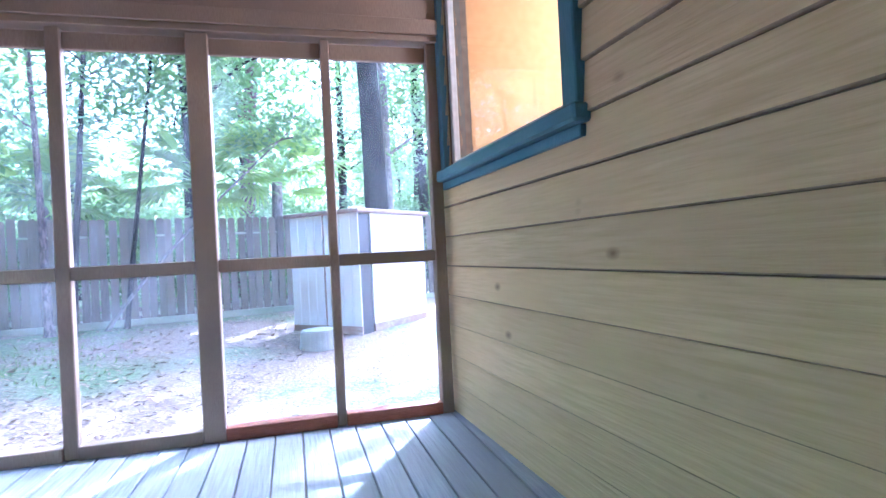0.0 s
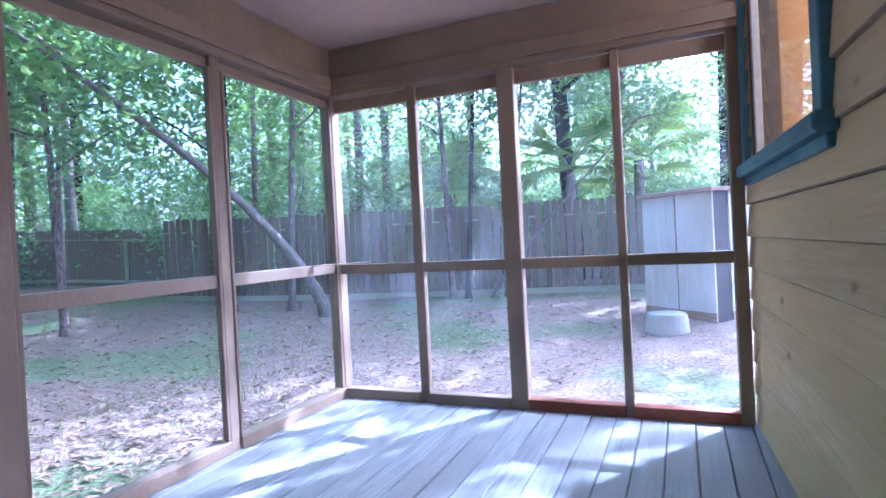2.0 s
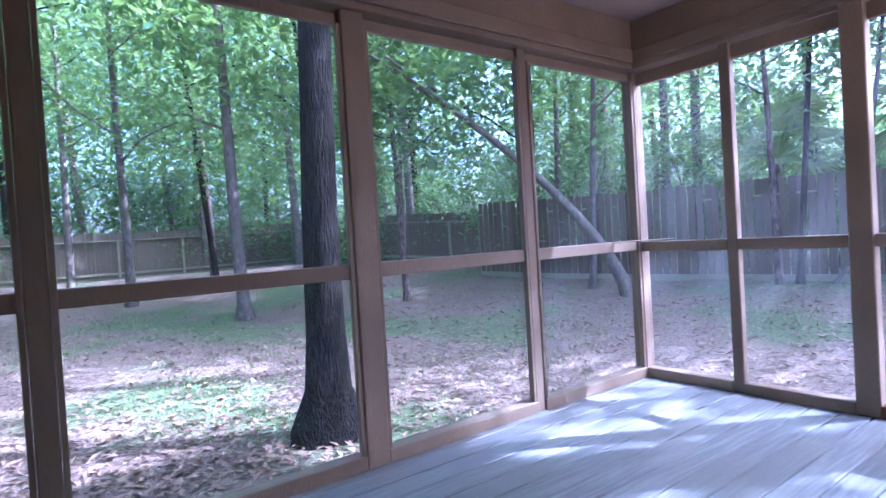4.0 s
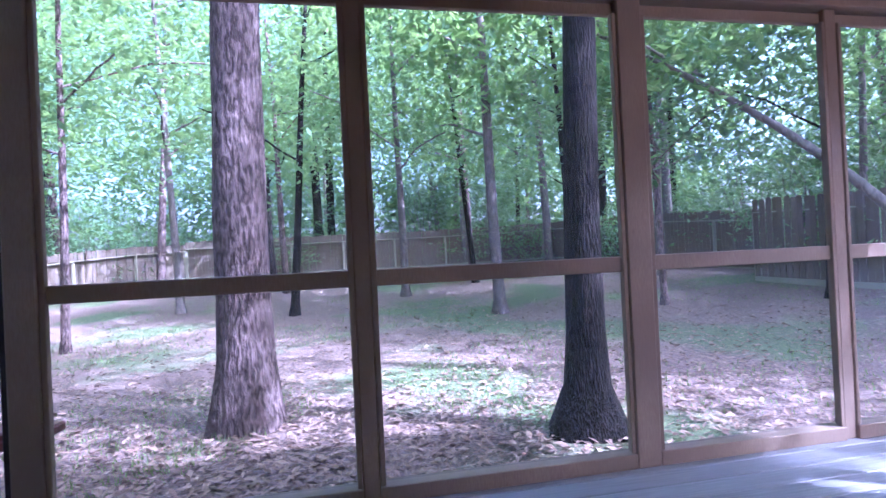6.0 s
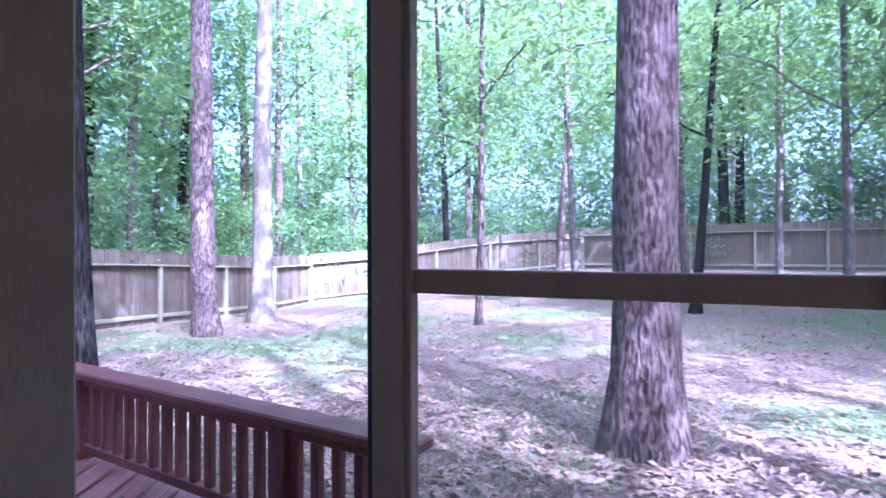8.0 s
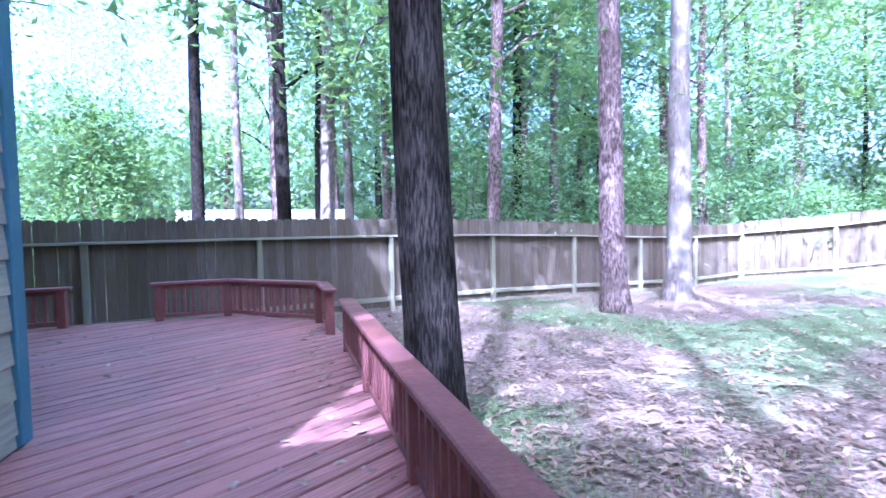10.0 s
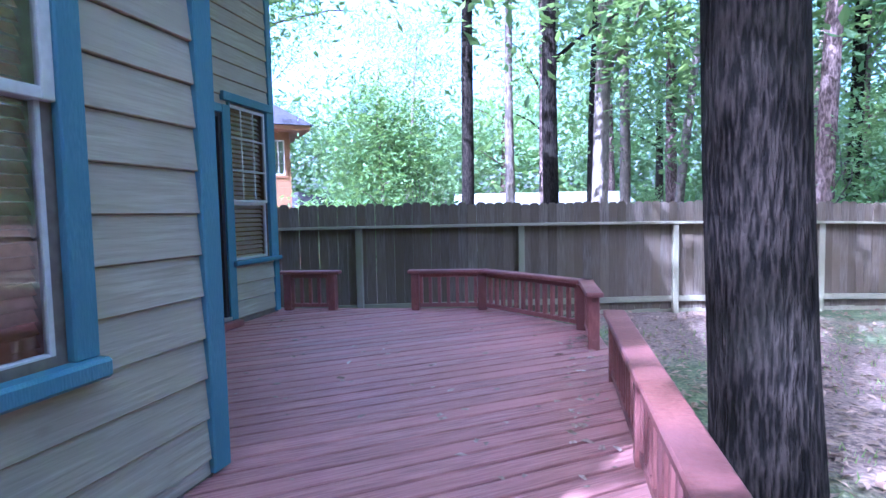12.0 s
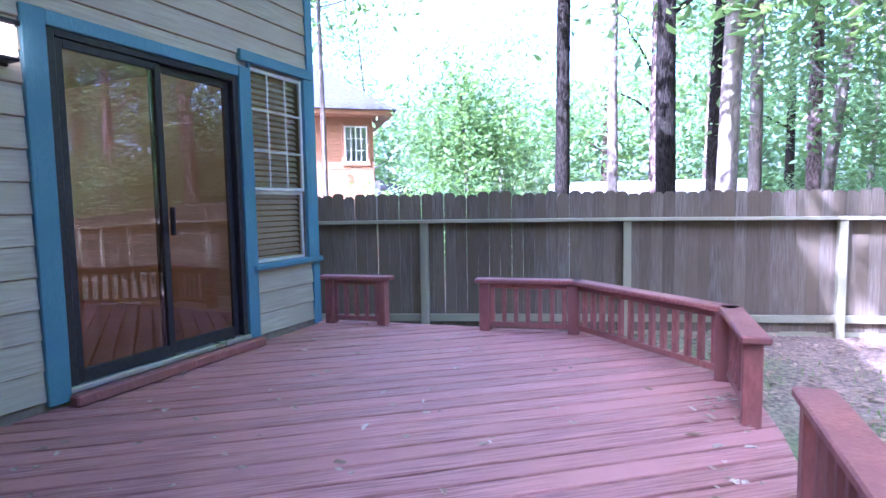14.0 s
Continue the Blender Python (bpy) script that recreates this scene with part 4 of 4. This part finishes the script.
for i, (x, y) in enumerate(((-11.6, 18.0), (-10.6, 18.3))):
    tree("straight reddish pine beyond the end fence", x, y, 17, 0.19, BARKPINE, (0.2, 0.1), 1.2, 3.2, 6, 720 + i, LEAF, 90, 0.11, "pines beyond the end fence", 0.5)
tree("small light green tree beside the neighbour's house", 0.75, -17.9, 4.5, 0.07, BARKPALE, (0.2, 0.1), 1.2, 1.05, 7, 731, LEAF, 170, 0.07, "", 0.3, 0.42)
for i, (x, y) in enumerate(((3.7, -15.9), (3.95, -15.6))):
    tree("thin grey trunk before the neighbour's house", x, y, 12, 0.07, BARKPALE, (0.2, -0.3 + 0.4 * i), 1.2, 2.6, 6, 735 + i, LEAF, 110, 0.1, "thin trees by the neighbour's house", 0.5)
tree("thin sapling bent over before the end fence", -4.3, 11.25, 3.9, 0.05, BARKPALE, (3.5, 0.1), 1.2, 0.7, 3, 741, LEAF, 40, 0.08, "", 0.8, 0.3, 0.4, 1.2)
tree("slim dark sapling before the end fence", -3.95, 11.35, 7.5, 0.05, BARKDARK, (0.9, 0.0), 1.2, 1.4, 5, 742, LEAF, 50, 0.09, "", 0.6)
# woods beyond the fences: six kinds, repeated
kinds = []
for i in range(6):
    rnd = random.Random(300 + i)
    kinds.append((tree("tall woodland tree beyond the yard fence", 0, 0, (17, 15, 19, 14, 18, 16)[i], (0.2, 0.16, 0.26, 0.14, 0.24, 0.18)[i], (BARKPALE, BARKDARK, BARKPINE)[i % 3], (rnd.uniform(-1, 1), rnd.uniform(-1, 1)), 1.3, (4.2, 3.6, 4.6, 3.4, 4.4, 4.0)[i], 8, 400 + i, (LEAF, LEAFBLUE)[i % 2], 92, 0.125, "woodland trees", 0.25, 0.75), i))


def bush(seed, h, w, mat, per=105, size=0.085):
    rnd = random.Random(seed)
    t = thing("shrub", "leafy green understorey shrub at the wood's edge", "shrub", "understorey shrubs")
    bm = bmesh.new()
    clumps = []
    for i in range(7):
        an, q = rnd.uniform(0, 6.28), rnd.uniform(0.2, 0.6) * w
        top = (math.cos(an) * q, math.sin(an) * q, h * rnd.uniform(0.6, 1.0))
        limb(bm, (0, 0, -0.1), top, 0.03, 0.008, rnd, 5, 5)
    part("stem", bm, BARKPALE, t)
    for i in range(26):
        an, q = rnd.uniform(0, 6.28), w * math.sqrt(rnd.random())
        clumps.append((math.cos(an) * q, math.sin(an) * q, h * rnd.uniform(0.12, 1.0)))
    leaf_part("foliage", leaves(rnd, clumps, per, 0.36, size), mat, t)
    return t


bushes = [bush(500, 2.6, 1.5, LEAF), bush(501, 3.6, 1.8, LEAFBLUE), bush(502, 1.9, 1.3, LEAF), bush(503, 4.6, 1.9, LEAF, 120, 0.1)]
rnd = random.Random(77)
spots = []


def in_yard(x, y):
    back = y > -9.9 + (x - 4.4) * 0.2147 - 0.8
    return -26 < x < 6 and back and y < 10.6 + (x + 12.5) * 0.224 + 0.8 and not (x < -17 and y < -14.4 - (x + 17) * 0.7 + 1.0)


used = [False] * 6
tries = 0
while len(spots) < 95 and tries < 6000:
    tries += 1
    an, q = rnd.uniform(radians(-25), radians(235)), rnd.uniform(11, 44)
    x, y = -3 - q * math.sin(an), -1 + q * math.cos(an)
    if in_yard(x, y) or (x > 1.5 and -16 < y < 14) or any((x - u) ** 2 + (y - v) ** 2 < 5.5 for u, v in spots):
        continue
    lx, ly = (DECK.inverted() @ Vector((x, y, 0))).xy
    if 2.0 < lx < 16 and -30 < ly < -8:
        continue
    if abs(lx - (-1.6)) < 2.2 - 0.03 * ly and ly < -14 and ly > -30:
        continue
    if -14 < x - 0 < -1 and 13 < y < 18 and rnd.random() < 0.5:
        continue
    spots.append((x, y))
    base, i = kinds[len(spots) % 6]
    m = pose(x, y, gz(x, y) - 0.05, rnd.uniform(-2, 2), rnd.uniform(-2, 2), rnd.uniform(0, 360)) 
    if not used[i]:
        base.matrix_basis = m
        used[i] = True
    else:
        copy_thing(base, m)
placed, first = [], [True] * 4
tries = 0
while len(placed) < 120 and tries < 8000:
    tries += 1
    an, q = rnd.uniform(radians(-22), radians(232)), rnd.uniform(12, 34)
    x, y = -3 - q * math.sin(an), -1 + q * math.cos(an)
    if in_yard(x, y):
        continue
    if (x > 1.5 and -16 < y < 14) or any((x - u) ** 2 + (y - v) ** 2 < 2.2 for u, v in placed):
        continue
    lx, ly = (DECK.inverted() @ Vector((x, y, 0))).xy
    if (3.0 < lx < 15 and -27 < ly < -8) or (-8.5 < x < 0 and -26 < y < -13):
        continue
    placed.append((x, y))
    k = len(placed) % 4
    m = pose(x, y, gz(x, y) - 0.05, 0, 0, rnd.uniform(0, 360))
    if first[k]:
        bushes[k].matrix_basis = m
        first[k] = False
    else:
        copy_thing(bushes[k], m)

# far woods, a ragged belt of leaves that closes the view
rnd = random.Random(91)
clumps = []
for i in range(2500):
    an, q = rnd.uniform(radians(-30), radians(240)), rnd.uniform(40, 60)
    clumps.append((-3 - q * math.sin(an), -1 + q * math.cos(an), (rnd.random() ** 1.2) * (22 if 0.4 < an < 2.3 else 9)))
far = leaf_part("far_woods", leaves(rnd, clumps, 85, 1.5, 0.34), LEAFBLUE, None)
tagged(far, "distant green woods closing the view beyond the fences", "woods", kind="stuff")


# palm by the end fence
def palm(x, y, h, seed):
    rnd = random.Random(seed)
    t = thing("palm", "green fan-leaved palm beside the end fence", "palm", "palms by the fence", m=pose(x, y, gz(x, y)))
    part("trunk", trunk_mesh(rnd, h, 0.14, (0.1, 0.1), 1.2, bark=BARKPALE, tip=0.8), BARKPALE, t, smooth=True)
    for i in range(24):
        an, el = rnd.uniform(0, 6.28), rnd.uniform(-0.3, 1.1)
        d = Vector((math.cos(an) * math.cos(el), math.sin(an) * math.cos(el), math.sin(el)))
        root = Vector((0.1, 0.1, h))
        tip = root + d * rnd.uniform(0.8, 1.2)
        verts, faces = [], []
        side = d.cross(Vector((0, 0, 1))).normalized()
        up = side.cross(d)
        for k in range(15):
            f = -1.25 + 2.5 * k / 14
            e = (d * math.cos(f) + side * math.sin(f)).normalized()
            ln = 1.05 * (1 - 0.15 * abs(f))
            w = e.cross(up).normalized() * 0.045
            n = len(verts)
            droop = Vector((0, 0, -0.28 * ln))
            verts += [tip, tip + e * ln * 0.5 + w, tip + e * ln + droop, tip + e * ln * 0.5 - w]
            faces.append((n, n + 1, n + 2, n + 3))
        fr = leaf_part("frond", (verts, faces), PALMLEAF, t)
        part("stalk", limb(bmesh.new(), root, tip, 0.018, 0.01, rnd, 5, 3), PALMLEAF, fr)


palm(-1.3, 13.5, 3.1, 61)
palm(-2.9, 13.4, 2.9, 62)
palm(-6.0, 13.2, 2.6, 63)

# ---- ground cover ----
rnd = random.Random(5)
verts, faces = [], []
for i in range(26000):
    q = abs(rnd.gauss(0, 6.5))
    an = rnd.uniform(radians(-20), radians(215))
    x, y = -3.2 - q * math.sin(an), -1.0 + q * 1.35 * math.cos(an)
    lx, ly = (DECK.inverted() @ Vector((x, y, 0))).xy
    if (x > PX - 0.1 and PY0 < y < PY1 + 0.1) or (lx > -4.55 and -9.8 < ly < -2) or x > 2:
        continue
    s = rnd.uniform(0.025, 0.06)
    a = rnd.uniform(0, 6.28)
    u, w = Vector((math.cos(a), math.sin(a), rnd.uniform(-0.4, 0.4))) * s, Vector((-math.sin(a), math.cos(a), rnd.uniform(-0.4, 0.4))) * s * 0.45
    p = Vector((x, y, gz(x, y) + 0.03 * noise.noise((x * 0.6, y * 0.6, 0)) + rnd.uniform(0.012, 0.035)))
    k = len(verts)
    verts += [p - u, p + w + Vector((0, 0, 0.008)), p + u, p - w + Vector((0, 0, 0.008))]
    faces.append((k, k + 1, k + 2, k + 3))
tagged(leaf_part("leaf_litter", (verts, faces), LITTER, None), "dry brown fallen leaves scattered over the ground", "fallen leaves", kind="stuff")
verts, faces = [], []
for i in range(30000):
    q = rnd.uniform(1.5, 17)
    an = rnd.uniform(radians(0), radians(190))
    x, y = -3.2 - q * math.sin(an), -1.0 + q * math.cos(an)
    lx, ly = (DECK.inverted() @ Vector((x, y, 0))).xy
    if noise.noise((x * 0.28 + 4, y * 0.28, 3)) < 0.02 or (x > PX - 0.1 and PY0 < y < PY1) or (lx > -4.55 and -9.8 < ly < -2):
        continue
    h = rnd.uniform(0.03, 0.08)
    a = rnd.uniform(0, 6.28)
    w = Vector((math.cos(a), math.sin(a), 0)) * 0.006
    p = Vector((x, y, gz(x, y) + 0.03 * noise.noise((x * 0.6, y * 0.6, 0))))
    k = len(verts)
    verts += [p - w, p + w, p + Vector((rnd.uniform(-.03, .03), rnd.uniform(-.03, .03), h))]
    faces.append((k, k + 1, k + 2))
tagged(leaf_part("grass", (verts, faces), GRASS, None), "thin short green grass in patches", "grass", kind="stuff")

# dry leaves on the deck and porch floor
lv = []
for i in range(4):
    r2 = random.Random(i)
    bm = bmesh.new()
    n = 9
    mid = bm.verts.new((0, 0, 0.004))
    ring = []
    for k in range(n):
        an = 2 * math.pi * k / n
        q = (0.035 if k % 2 else 0.024) * r2.uniform(0.8, 1.2)
        ring.append(bm.verts.new((math.cos(an) * q * 1.5, math.sin(an) * q * 0.8, 0.006 + abs(math.sin(an)) * 0.012)))
    for k in range(n):
        bm.faces.new((mid, ring[k], ring[(k + 1) % n]))
    me = bpy.data.meshes.new("dry_leaf")
    bm.to_mesh(me)
    bm.free()
    me.materials.append(DEADLEAF)
    lv.append(me)
rnd = random.Random(19)
count = 0
while count < 230:
    lx, ly = rnd.uniform(-4.4, -0.6), rnd.uniform(-9.5, -2.6)
    if rnd.random() < 0.35:
        lx = -4.2 + 0.25 * rnd.random() - (ly + 7.1) * 0.054
    if (lx > -2.6 and ly > -5.75) or lx < -4.15 - (ly + 7.95) * 0.05 or (lx + ly < -12.5):
        continue
    ob = new("dry_leaf", rnd.choice(lv))
    s = rnd.uniform(0.35, 0.8)
    ob.matrix_basis = DECK @ pose(lx, ly, DZ + 0.004, rnd.uniform(-8, 8), rnd.uniform(-8, 8), rnd.uniform(0, 360)) @ Matrix.Diagonal((s, s, s, 1))
    tagged(ob, "small curled dry brown leaf lying on the deck", "leaf", "leaves on the deck")
    count += 1

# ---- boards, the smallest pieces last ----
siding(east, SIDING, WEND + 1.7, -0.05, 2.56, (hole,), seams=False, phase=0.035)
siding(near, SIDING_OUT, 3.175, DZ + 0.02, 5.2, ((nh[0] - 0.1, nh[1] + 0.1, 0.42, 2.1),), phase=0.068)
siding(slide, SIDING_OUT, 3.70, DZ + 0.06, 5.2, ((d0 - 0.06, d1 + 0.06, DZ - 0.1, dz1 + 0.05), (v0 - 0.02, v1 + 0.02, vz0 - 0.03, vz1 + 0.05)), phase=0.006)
x = PX - 0.05
rnd = random.Random(41)
while x < 0.2:
    w = 0.138
    part("board", box(x, x + w, PY0 - 0.08, PY1 + 0.07, -0.03, rnd.uniform(-0.0015, 0.0015), 0.004), PORCHFLOOR, floor)
    x += 0.145
# deck boards run slantwise
ang = radians(38)
du, dv = Vector((math.cos(ang), math.sin(ang))), Vector((-math.sin(ang), math.cos(ang)))
cen = Vector((-2.6, -6.2))
k = -40
while k < 40:
    s0 = k * 0.143
    quad = [cen + du * a + dv * b for a, b in ((-8, s0), (8, s0), (8, s0 + 0.123), (-8, s0 + 0.123))]
    poly = [(p.x, p.y) for p in quad]
    for a, b in zip(outline, outline[1:] + outline[:1]):
        poly = clip(poly, a, b)
        if len(poly) < 3:
            break
    if len(poly) >= 3:
        bm = prism(poly, DZ - 0.035, DZ + rnd.uniform(-0.002, 0.002))
        c = Vector((*cen, 0)) + Vector((*dv, 0)) * s0
        turn = Matrix.Translation(c) @ Matrix.Rotation(ang, 4, 'Z')
        bmesh.ops.transform(bm, matrix=turn.inverted(), verts=bm.verts)
        bmesh.ops.bevel(bm, geom=[e for e in bm.edges if abs(e.verts[0].co.z - e.verts[1].co.z) < 1e-5 and e.verts[0].co.z > DZ - 0.01], offset=0.004, segments=1, affect='EDGES')
        part("board", bm, REDWOOD, deck).matrix_basis = turn
    k += 1
